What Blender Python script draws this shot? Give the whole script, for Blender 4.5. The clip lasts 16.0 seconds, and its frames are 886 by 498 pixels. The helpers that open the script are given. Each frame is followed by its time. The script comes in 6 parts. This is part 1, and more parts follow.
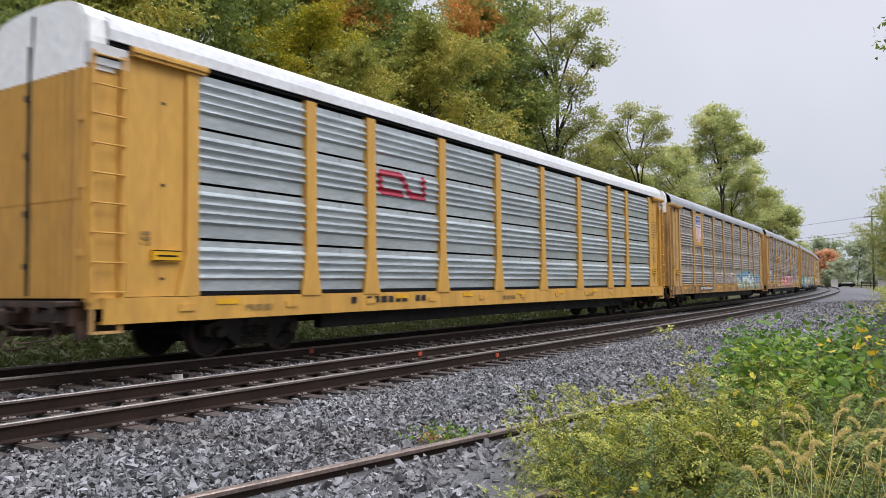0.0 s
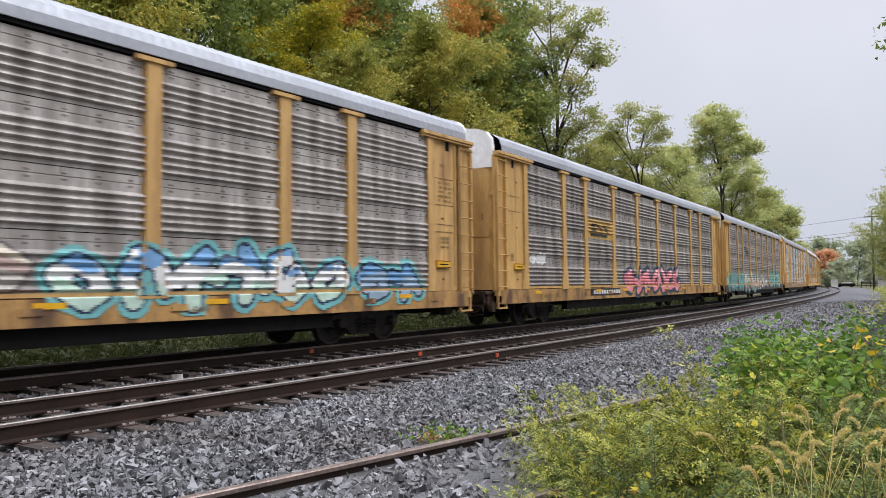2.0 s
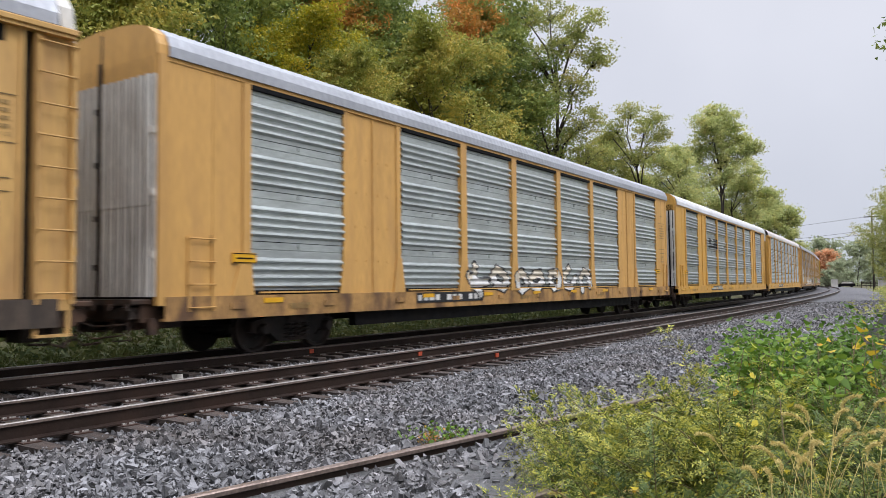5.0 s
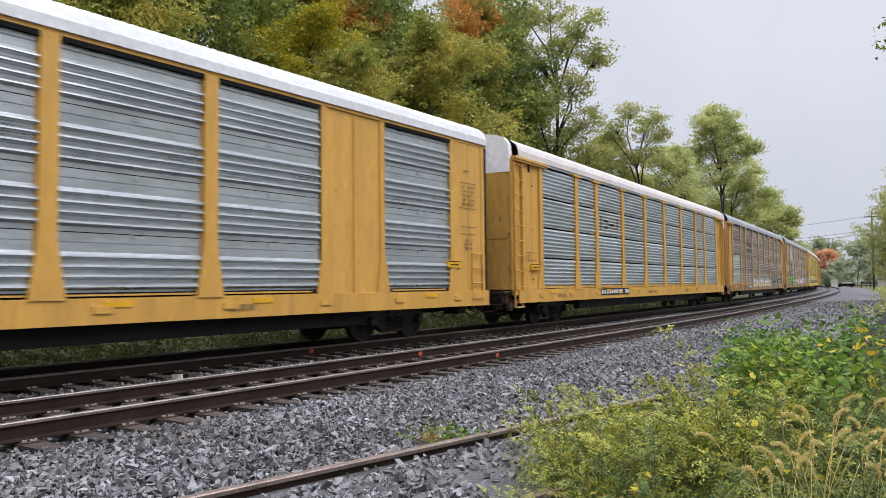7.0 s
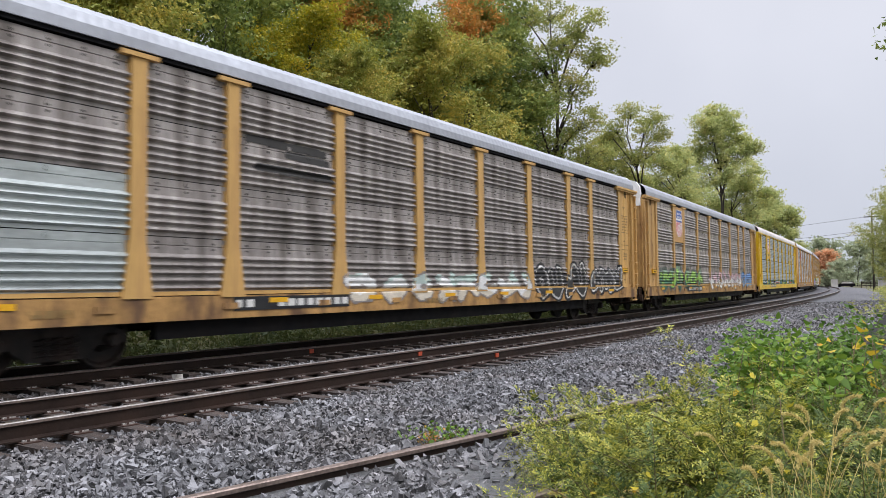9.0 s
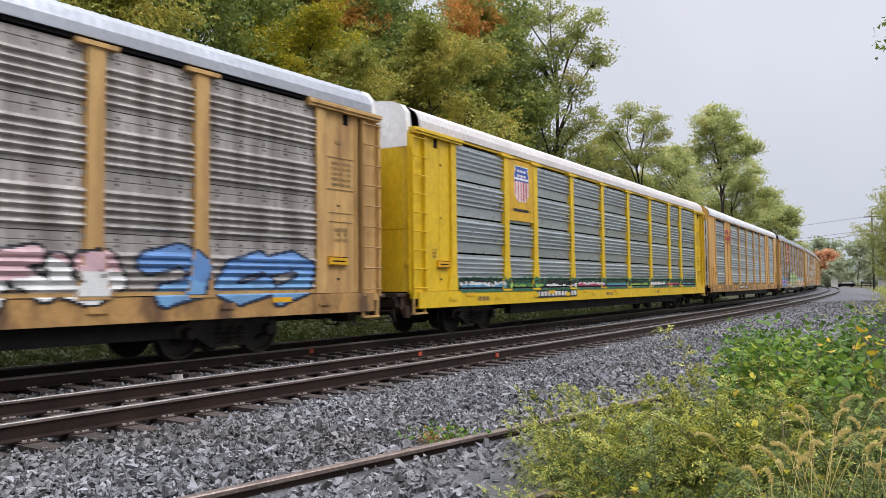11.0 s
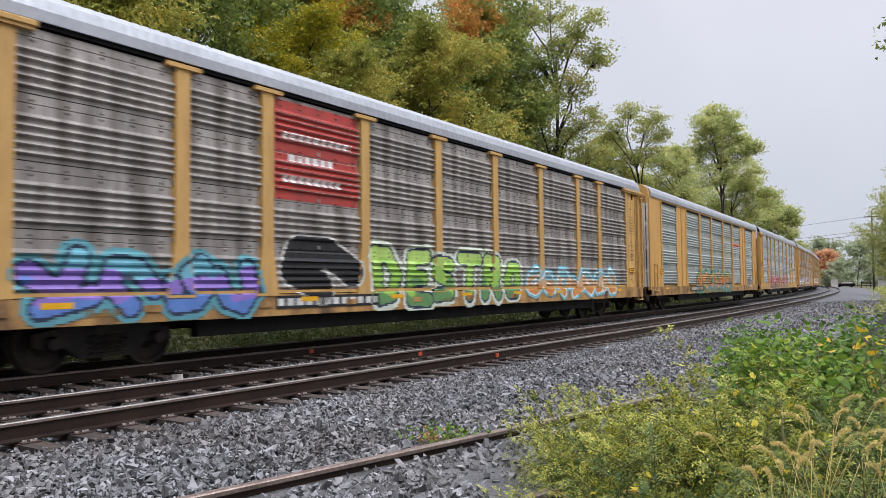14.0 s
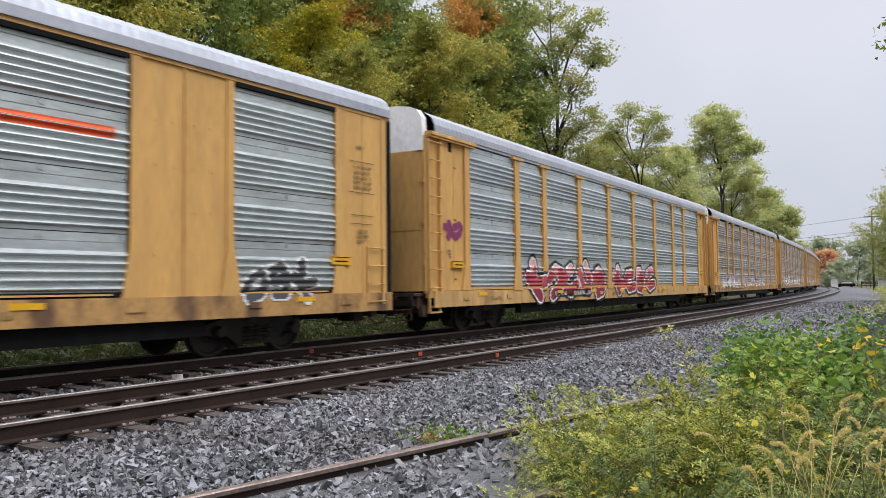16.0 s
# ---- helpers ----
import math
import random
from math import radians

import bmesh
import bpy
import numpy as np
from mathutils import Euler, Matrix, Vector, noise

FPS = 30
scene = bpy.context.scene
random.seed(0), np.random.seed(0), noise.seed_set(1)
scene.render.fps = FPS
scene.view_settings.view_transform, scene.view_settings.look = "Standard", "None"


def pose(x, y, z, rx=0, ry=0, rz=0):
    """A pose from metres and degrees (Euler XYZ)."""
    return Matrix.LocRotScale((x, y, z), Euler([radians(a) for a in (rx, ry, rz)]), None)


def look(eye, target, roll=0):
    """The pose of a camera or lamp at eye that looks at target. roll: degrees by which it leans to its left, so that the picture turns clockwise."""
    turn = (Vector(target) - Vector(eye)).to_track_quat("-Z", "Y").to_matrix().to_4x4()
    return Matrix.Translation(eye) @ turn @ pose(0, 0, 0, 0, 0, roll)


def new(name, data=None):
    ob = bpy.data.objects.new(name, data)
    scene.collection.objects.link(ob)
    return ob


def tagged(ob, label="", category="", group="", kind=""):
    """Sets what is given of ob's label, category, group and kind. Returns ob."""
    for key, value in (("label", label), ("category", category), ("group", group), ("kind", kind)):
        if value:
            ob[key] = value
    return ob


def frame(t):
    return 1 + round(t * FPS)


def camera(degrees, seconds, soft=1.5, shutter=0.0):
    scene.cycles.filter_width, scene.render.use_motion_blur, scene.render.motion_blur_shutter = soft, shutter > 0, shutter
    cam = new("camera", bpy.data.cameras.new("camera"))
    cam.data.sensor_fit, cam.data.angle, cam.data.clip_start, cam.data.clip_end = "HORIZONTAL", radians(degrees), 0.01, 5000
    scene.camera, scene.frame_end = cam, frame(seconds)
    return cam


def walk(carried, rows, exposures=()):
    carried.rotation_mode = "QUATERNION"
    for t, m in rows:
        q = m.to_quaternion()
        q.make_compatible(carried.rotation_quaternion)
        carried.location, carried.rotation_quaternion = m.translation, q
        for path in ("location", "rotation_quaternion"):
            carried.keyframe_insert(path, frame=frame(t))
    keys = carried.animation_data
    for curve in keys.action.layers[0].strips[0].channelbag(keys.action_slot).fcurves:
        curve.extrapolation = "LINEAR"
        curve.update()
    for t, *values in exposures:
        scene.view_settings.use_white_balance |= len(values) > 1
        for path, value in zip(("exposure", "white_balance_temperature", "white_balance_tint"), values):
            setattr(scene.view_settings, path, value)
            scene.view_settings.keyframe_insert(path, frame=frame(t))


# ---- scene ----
SECONDS = 16.0
cam = camera(60.22, SECONDS, soft=0.75, shutter=0.13)
EYE = (0.0, 0.0, 1.254)
YAW, TILT = 0.61683, 0.0480
AIM = (math.cos(YAW) * math.cos(TILT), math.sin(YAW) * math.cos(TILT), EYE[2] + math.sin(TILT))
EYE_POSE = look(EYE, AIM, -0.602)
walk(cam, [(0.0, EYE_POSE), (SECONDS, EYE_POSE)], exposures=[(0.0, 0.04, 6330, 14), (SECONDS, 0.04, 6330, 14)])

# ---- overcast daylight ----
world = bpy.data.worlds.new("overcast_sky")
scene.world = world
world.use_nodes = True
wt = world.node_tree
wt.nodes.clear()


def wnode(kind, **sets):
    n = wt.nodes.new(kind)
    for k, v in sets.items():
        n.inputs[k].default_value = v
    return n


sky = wt.nodes.new("ShaderNodeTexSky")
sky.sky_type, sky.sun_disc = "NISHITA", False
sky.sun_elevation, sky.sun_rotation = radians(48), radians(200)
sky.air_density, sky.dust_density = 1.0, 4.0
dim = wt.nodes.new("ShaderNodeVectorMath")
dim.operation = "SCALE"
dim.inputs["Scale"].default_value = 0.05
coord = wt.nodes.new("ShaderNodeTexCoord")
split = wt.nodes.new("ShaderNodeSeparateXYZ")
ramp = wt.nodes.new("ShaderNodeValToRGB")
ramp.color_ramp.elements[0].position, ramp.color_ramp.elements[0].color = 0.0, (0.60, 0.635, 0.69, 1)
ramp.color_ramp.elements[1].position, ramp.color_ramp.elements[1].color = 1.0, (0.95, 0.99, 1.07, 1)
high = ramp.color_ramp.elements.new(0.48)
high.color = (0.74, 0.755, 0.79, 1)
mid = ramp.color_ramp.elements.new(0.28)
mid.color = (0.70, 0.725, 0.775, 1)
cloud = wnode("ShaderNodeTexNoise", Scale=2.2, Detail=4.0, Roughness=0.55)
cramp = wt.nodes.new("ShaderNodeValToRGB")
cramp.color_ramp.elements[0].position, cramp.color_ramp.elements[0].color = 0.3, (0.92, 0.93, 0.945, 1)
cramp.color_ramp.elements[1].position, cramp.color_ramp.elements[1].color = 0.7, (1.05, 1.05, 1.05, 1)
mul = wt.nodes.new("ShaderNodeMix")
mul.data_type, mul.blend_type = "RGBA", "MULTIPLY"
mul.inputs["Factor"].default_value = 1.0
veil = wt.nodes.new("ShaderNodeMix")
veil.data_type = "RGBA"
veil.inputs["Factor"].default_value = 0.93
bg = wt.nodes.new("ShaderNodeBackground")
bg.inputs["Strength"].default_value = 1.06
wout = wt.nodes.new("ShaderNodeOutputWorld")
wt.links.new(coord.outputs["Generated"], split.inputs[0])
wt.links.new(coord.outputs["Generated"], cloud.inputs["Vector"])
wt.links.new(split.outputs["Z"], ramp.inputs["Fac"])
wt.links.new(cloud.outputs["Fac"], cramp.inputs["Fac"])
wt.links.new(ramp.outputs["Color"], mul.inputs["A"])
wt.links.new(cramp.outputs["Color"], mul.inputs["B"])
wt.links.new(sky.outputs["Color"], dim.inputs[0])
wt.links.new(dim.outputs[0], veil.inputs["A"])
wt.links.new(mul.outputs["Result"], veil.inputs["B"])
wt.links.new(veil.outputs["Result"], bg.inputs["Color"])
rise = wt.nodes.new("ShaderNodeMapRange")
rise.inputs["From Min"].default_value, rise.inputs["From Max"].default_value = 0.45, 1.0
rise.inputs["To Min"].default_value, rise.inputs["To Max"].default_value = 1.06, 3.7
wt.links.new(split.outputs["Z"], rise.inputs["Value"])
wt.links.new(rise.outputs[0], bg.inputs["Strength"])
wt.links.new(bg.outputs[0], wout.inputs[0])

sun_data = bpy.data.lights.new("sun", "SUN")
sun_data.energy, sun_data.angle, sun_data.color = 1.5, radians(25), (1.0, 0.98, 0.95)
sun = new("sun", sun_data)
sun.matrix_world = look((0, 0, 60), (-7, 20, 30))

# ---- materials ----


def surface(name, color, rough=0.7, metal=0.0, vary=0.25, scale=3.0, stretch=(1, 1, 1), stain=None, stain_amount=0.5,
            stain_scale=1.0, bump=0.0, bump_scale=40.0, per_object=0.0, per_island=0.0, spec=0.4, fine=0.12, cut=(0.42, 0.68)):
    """A weathered surface: broad tone changes, fine grain, optional stains of another colour, and relief."""
    m = bpy.data.materials.new(name)
    m.use_nodes = True
    t = m.node_tree
    b = t.nodes["Principled BSDF"]
    b.inputs["Roughness"].default_value = rough
    b.inputs["Metallic"].default_value = metal
    b.inputs["Specular IOR Level"].default_value = spec
    tc = t.nodes.new("ShaderNodeTexCoord")
    mp = t.nodes.new("ShaderNodeMapping")
    mp.inputs["Scale"].default_value = stretch
    t.links.new(tc.outputs["Object"], mp.inputs["Vector"])

    def nz(sc, detail=4.0):
        n = t.nodes.new("ShaderNodeTexNoise")
        n.inputs["Scale"].default_value, n.inputs["Detail"].default_value = sc, detail
        t.links.new(mp.outputs[0], n.inputs["Vector"])
        return n.outputs["Fac"]

    def mixc(kind, fac, a, c):
        x = t.nodes.new("ShaderNodeMix")
        x.data_type, x.blend_type = "RGBA", kind
        for sock, v in (("Factor", fac), ("A", a), ("B", c)):
            if hasattr(v, "default_value"):
                t.links.new(v, x.inputs[sock])
            elif isinstance(v, float):
                x.inputs[sock].default_value = v
            else:
                x.inputs[sock].default_value = (*v, 1)
        return x.outputs["Result"]

    def band(src, lo, hi, a, c):
        r = t.nodes.new("ShaderNodeMapRange")
        r.inputs["From Min"].default_value, r.inputs["From Max"].default_value = lo, hi
        r.inputs["To Min"].default_value, r.inputs["To Max"].default_value = a, c
        t.links.new(src, r.inputs["Value"])
        return r.outputs["Result"]

    def grey(src):
        c = t.nodes.new("ShaderNodeCombineColor")
        for k in range(3):
            t.links.new(src, c.inputs[k])
        return c.outputs[0]

    col = mixc("MULTIPLY", 1.0, color, grey(band(nz(scale), 0.3, 0.7, 1 - vary, 1 + vary)))
    col = mixc("MULTIPLY", 1.0, col, grey(band(nz(scale * 14, 3.0), 0.3, 0.7, 1 - fine, 1 + fine)))
    if stain:
        f = band(nz(stain_scale, 6.0), cut[0], cut[1], 0.0, stain_amount)
        col = mixc("MIX", f, col, stain)
    if per_object:
        o = t.nodes.new("ShaderNodeObjectInfo")
        col = mixc("MULTIPLY", 1.0, col, grey(band(o.outputs["Random"], 0, 1, 1 - per_object, 1 + per_object)))
    if per_island:
        g = t.nodes.new("ShaderNodeNewGeometry")
        col = mixc("MULTIPLY", 1.0, col, grey(band(g.outputs["Random Per Island"], 0, 1, 1 - per_island, 1 + per_island)))
    t.links.new(col, b.inputs["Base Color"])
    rr = band(nz(scale * 3), 0.3, 0.7, max(0.05, rough - 0.1), min(1, rough + 0.1))
    t.links.new(rr, b.inputs["Roughness"])
    if bump:
        bp = t.nodes.new("ShaderNodeBump")
        bp.inputs["Strength"].default_value, bp.inputs["Distance"].default_value = bump, 0.02
        t.links.new(nz(bump_scale), bp.inputs["Height"])
        t.links.new(bp.outputs[0], b.inputs["Normal"])
    return m


def leafy(name, stops, rough=0.55, through_light=0.35):
    """Foliage: each leaf takes its own tint from the ramp; light passes through."""
    m = bpy.data.materials.new(name)
    m.use_nodes = True
    t = m.node_tree
    b = t.nodes["Principled BSDF"]
    b.inputs["Roughness"].default_value = rough
    b.inputs["Specular IOR Level"].default_value = 0.25
    g = t.nodes.new("ShaderNodeNewGeometry")
    tc = t.nodes.new("ShaderNodeTexCoord")
    n = t.nodes.new("ShaderNodeTexNoise")
    n.inputs["Scale"].default_value, n.inputs["Detail"].default_value = 0.55, 3.0
    t.links.new(tc.outputs["Object"], n.inputs["Vector"])
    a = t.nodes.new("ShaderNodeMath")
    a.operation = "MULTIPLY_ADD"
    a.inputs[1].default_value = 0.45
    t.links.new(g.outputs["Random Per Island"], a.inputs[0])
    r0 = t.nodes.new("ShaderNodeMapRange")
    r0.inputs["From Min"].default_value, r0.inputs["From Max"].default_value = 0.3, 0.7
    r0.inputs["To Max"].default_value = 0.55
    t.links.new(n.outputs["Fac"], r0.inputs["Value"])
    t.links.new(r0.outputs[0], a.inputs[2])
    r = t.nodes.new("ShaderNodeValToRGB")
    el = r.color_ramp.elements
    el[0].position, el[0].color = 0.0, (*stops[0], 1)
    el[1].position, el[1].color = 1.0, (*stops[-1], 1)
    for k, c in enumerate(stops[1:-1], 1):
        el.new(k / (len(stops) - 1)).color = (*c, 1)
    t.links.new(a.outputs[0], r.inputs["Fac"])
    t.links.new(r.outputs["Color"], b.inputs["Base Color"])
    tr = t.nodes.new("ShaderNodeBsdfTranslucent")
    t.links.new(r.outputs["Color"], tr.inputs["Color"])
    mx = t.nodes.new("ShaderNodeMixShader")
    mx.inputs[0].default_value = through_light
    t.links.new(b.outputs[0], mx.inputs[1])
    t.links.new(tr.outputs[0], mx.inputs[2])
    t.links.new(mx.outputs[0], t.nodes["Material Output"].inputs["Surface"])
    return m


RUST = (0.16, 0.07, 0.035)
GALV = surface("galvanised_sheet", (0.50, 0.545, 0.56), 0.38, 0.6, 0.14, 0.7, (0.5, 1, 1.6), (0.30, 0.33, 0.34), 0.35, 1.2, per_object=0.07)
GALV_BRIGHT = surface("new_galvanised_sheet", (0.46, 0.495, 0.51), 0.35, 0.78, 0.10, 0.7, (0.5, 1, 1.6), (0.28, 0.31, 0.32), 0.3, 1.2, per_object=0.06)
GALV_DULL = surface("dull_galvanised_sheet", (0.48, 0.52, 0.51), 0.42, 0.55, 0.16, 0.7, (0.6, 1, 1.6), (0.24, 0.25, 0.24), 0.5, 1.4, per_object=0.07)
GRIME = surface("grimy_weathered_sheet", (0.33, 0.302, 0.282), 0.5, 0.25, 0.22, 0.9, (2.2, 1, 0.35), (0.10, 0.082, 0.070), 0.8, 1.1, per_object=0.1, fine=0.3, cut=(0.45, 0.66))
GRIME_PALE = surface("pale_weathered_sheet", (0.39, 0.36, 0.335), 0.5, 0.25, 0.2, 0.9, (2.2, 1, 0.35), (0.14, 0.115, 0.098), 0.75, 1.1, per_object=0.1, fine=0.3)
YELLOW = surface("rail_yellow_paint", (0.57, 0.315, 0.065), 0.5, 0, 0.10, 0.8, (2.4, 1, 0.28), (0.33, 0.17, 0.06), 0.4, 1.3, cut=(0.5, 0.75))
YELLOW_AGED = surface("aged_yellow_paint", (0.53, 0.32, 0.105), 0.6, 0, 0.14, 0.9, (2.4, 1, 0.28), (0.30, 0.16, 0.07), 0.6, 1.5, fine=0.14, cut=(0.48, 0.74))
YELLOW_WORN = surface("rusty_yellow_paint", (0.50, 0.305, 0.11), 0.6, 0, 0.16, 1.0, (2.4, 1, 0.28), (0.22, 0.10, 0.045), 0.75, 1.6, fine=0.16, cut=(0.5, 0.72))
SILL_WORN = surface("rust_streaked_sill", (0.40, 0.225, 0.075), 0.65, 0, 0.22, 1.1, (1.6, 1, 0.6), (0.085, 0.045, 0.028), 0.9, 1.5, fine=0.25, cut=(0.46, 0.66))
YELLOW_PALE = surface("faded_buff_paint", (0.55, 0.312, 0.092), 0.6, 0, 0.10, 0.8, (2.4, 1, 0.28), (0.36, 0.20, 0.085), 0.5, 1.2, cut=(0.5, 0.75))
YELLOW_NEW = surface("fresh_yellow_paint", (0.66, 0.43, 0.012), 0.42, 0, 0.06, 0.8, (1, 1, 0.5), (0.45, 0.28, 0.02), 0.3, 1.2, cut=(0.52, 0.8))
WHITE = surface("white_roof_paint", (0.60, 0.61, 0.63), 0.55, 0, 0.07, 0.6, (1, 1, 1), (0.5, 0.49, 0.47), 0.35, 0.9)
ROOF_GREY = surface("grey_zinc_roof", (0.33, 0.345, 0.375), 0.5, 0.3, 0.12, 0.6, (1, 1, 1), (0.30, 0.31, 0.33), 0.5, 1.0)
ROOF_PINK = surface("chalky_cream_roof", (0.57, 0.53, 0.51), 0.6, 0, 0.08, 0.6, (1, 1, 1), (0.48, 0.44, 0.41), 0.4, 0.9)
WHITE_GABLE = surface("white_gable_paint", (0.80, 0.80, 0.79), 0.55, 0, 0.06, 0.8, (1, 1, 0.6), (0.55, 0.50, 0.44), 0.45, 1.4, cut=(0.5, 0.75))
WHITE_DIRTY = surface("dirty_white_paint", (0.60, 0.58, 0.53), 0.6, 0, 0.12, 1.0, (1, 1, 0.4), (0.30, 0.25, 0.2), 0.6, 1.8)
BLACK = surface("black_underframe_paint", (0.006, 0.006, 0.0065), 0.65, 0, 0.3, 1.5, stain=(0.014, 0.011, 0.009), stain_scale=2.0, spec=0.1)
# near black: paints in the shade of slots and gaps; also tyres, print
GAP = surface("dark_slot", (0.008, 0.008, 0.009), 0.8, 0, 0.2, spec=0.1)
SILL_DIRTY = surface("sooty_sill_paint", (0.075, 0.055, 0.04), 0.7, 0, 0.3, 1.2, (2.0, 1, 0.5), (0.02, 0.017, 0.015), 0.7, 1.4, fine=0.3)
GRIT = surface("rusty_sooty_steel", (0.035, 0.024, 0.018), 0.7, 0.1, 0.35, 3.0, stain=(0.13, 0.065, 0.035), stain_amount=0.6, stain_scale=2.5, fine=0.3)
STEEL = surface("cast_steel_grime", (0.026, 0.022, 0.02), 0.6, 0.3, 0.3, 3.0, stain=(0.08, 0.04, 0.025), stain_amount=0.35, stain_scale=3.0)
RAIL = surface("rusty_rail_steel", (0.030, 0.020, 0.016), 0.55, 0.3, 0.25, 2.0, stain=(0.05, 0.028, 0.02), stain_scale=1.5, bump=0.15, spec=0.2)
RAILTOP_RUSTY = surface("dull_brown_rail_head", (0.22, 0.17, 0.145), 0.45, 0.6, 0.2, 3.0, fine=0.25)
RAILTOP = surface("polished_rail_head", (0.30, 0.28, 0.26), 0.36, 0.85, 0.2, 3.0, fine=0.3)
CLIP = surface("wet_steel_clip", (0.55, 0.53, 0.50), 0.25, 0.6, 0.3, 8.0)
TIE = surface("creosoted_timber", (0.042, 0.033, 0.028), 0.8, 0, 0.3, 2.0, (8, 1, 4), (0.075, 0.05, 0.038), 0.5, 2.0, bump=0.5, per_object=0.25)
PLATE = surface("rusty_tie_plate", (0.06, 0.034, 0.025), 0.7, 0.3, 0.25, 6.0)
STONE = surface("crushed_grey_stone", (0.146, 0.145, 0.150), 0.6, 0, 0.25, 0.5, stain=(0.12, 0.10, 0.088), stain_amount=0.5, stain_scale=0.7, per_island=0.85, fine=0.3, spec=0.5, bump=0.35, bump_scale=70.0)
# near black: the shade between the stones is put into the bed's colour
SHADED_BED = surface("ballast_bed", (0.026, 0.025, 0.026), 0.9, 0, 0.3, 4.0, stain=(0.03, 0.028, 0.027), stain_scale=9.0, bump=1.0, bump_scale=14.0, fine=0.35, spec=0.1)
BED_FAR = surface("distant_grey_ballast", (0.115, 0.115, 0.122), 0.9, 0, 0.25, 3.0, stain=(0.09, 0.088, 0.088), stain_scale=7.0, bump=1.0, bump_scale=12.0, fine=0.35)
SOIL = surface("damp_grit_path", (0.085, 0.085, 0.085), 0.7, 0, 0.3, 1.5, stain=(0.14, 0.138, 0.13), stain_scale=5.0, bump=0.8, bump_scale=60.0, fine=0.4)
EARTH = surface("leaf_litter_ground", (0.075, 0.075, 0.03), 0.95, 0, 0.35, 0.4, stain=(0.11, 0.075, 0.035), stain_scale=0.8, bump=0.6, bump_scale=6.0, fine=0.3)
STALK = surface("brown_green_stalk", (0.13, 0.10, 0.05), 0.8, 0, 0.3, 6.0)
BARK = surface("dark_bark", (0.055, 0.046, 0.038), 0.9, 0, 0.3, 3.0, (4, 4, 0.6), bump=0.7, bump_scale=8.0)
ORANGE = surface("orange_marker_paint", (0.42, 0.07, 0.03), 0.6, 0, 0.2, 8.0)
AMBER = surface("amber_reflective_sheet", (0.68, 0.36, 0.012), 0.4, 0, 0.08, 6.0)
CONCRETE = surface("pale_concrete", (0.42, 0.41, 0.40), 0.8, 0, 0.15, 1.0, stain=(0.25, 0.24, 0.23), stain_scale=1.0)
PAINTS = {}


def paint_of(rgb):
    """Spray paint or lettering paint of one colour."""
    if rgb not in PAINTS:
        PAINTS[rgb] = surface("sprayed_paint", rgb, 0.5, 0, 0.16, 2.5, fine=0.12, stain=tuple(c * 0.6 + 0.03 for c in rgb), stain_amount=0.4, stain_scale=3.0)
    return PAINTS[rgb]


OLIVE = leafy("olive_green_leaves", [(0.168, 0.197, 0.04), (0.276, 0.3, 0.058), (0.444, 0.391, 0.084), (0.701, 0.512, 0.098)])
DEEP = leafy("deep_green_leaves", [(0.094, 0.143, 0.045), (0.171, 0.233, 0.063), (0.28, 0.323, 0.077), (0.427, 0.43, 0.096)])
# darkened leaves: shade from train and wood is put into their colour
SHADE = leafy("shade_painted_undergrowth", [(0.030, 0.045, 0.016), (0.060, 0.080, 0.024), (0.105, 0.118, 0.036), (0.20, 0.17, 0.06)])
LIME = leafy("pale_green_leaves", [(0.185, 0.230, 0.064), (0.288, 0.322, 0.098), (0.418, 0.415, 0.128), (0.627, 0.507, 0.162)], 0.55, 0.48)
# mist painted in: paled leaf colour for the end of the wood
MIST = leafy("leaves_with_painted_mist", [(0.24, 0.304, 0.109), (0.374, 0.425, 0.167), (0.543, 0.548, 0.218), (0.8, 0.669, 0.275)], 0.6, 0.5)
GOLD = leafy("yellow_autumn_leaves", [(0.151, 0.191, 0.024), (0.274, 0.279, 0.024), (0.465, 0.382, 0.024), (0.494, 0.279, 0.034)])
FLAME = leafy("orange_autumn_leaves", [(0.168, 0.174, 0.046), (0.374, 0.213, 0.046), (0.618, 0.275, 0.06), (0.786, 0.25, 0.071)])
WEED_TIP = leafy("yellowing_weed_tips", [(0.172, 0.196, 0.034), (0.345, 0.351, 0.057), (0.54, 0.506, 0.092), (0.69, 0.621, 0.172)], 0.5, 0.25)
# the haze of distance is mixed into these two leaf colours
HAZE = leafy("haze_painted_green_leaves", [(0.3, 0.36, 0.24), (0.38, 0.43, 0.28), (0.46, 0.49, 0.32), (0.54, 0.54, 0.36)], 0.6, 0.5)
HAZE_ORANGE = leafy("haze_painted_orange_leaves", [(0.55, 0.33, 0.19), (0.66, 0.375, 0.209), (0.726, 0.435, 0.247), (0.77, 0.54, 0.342)], 0.6, 0.5)
WEED = leafy("feathery_weed_leaves", [(0.023, 0.046, 0.012), (0.092, 0.138, 0.029), (0.25, 0.275, 0.055), (0.5, 0.457, 0.094)], 0.5, 0.2)
# darker copy of WEED: the thicket's inner shade is in the leaf colour
WEED_DARK = leafy("weed_leaves_with_painted_shade", [(0.02, 0.037, 0.014), (0.056, 0.093, 0.028), (0.153, 0.193, 0.056), (0.322, 0.321, 0.105)], 0.5, 0.2)
VINE = leafy("broad_green_leaves", [(0.03, 0.067, 0.014), (0.084, 0.16, 0.025), (0.167, 0.28, 0.039), (0.394, 0.426, 0.048)])
YLEAF = leafy("yellow_vine_leaves", [(0.40, 0.38, 0.03), (0.52, 0.42, 0.03), (0.60, 0.38, 0.03), (0.55, 0.24, 0.03)])
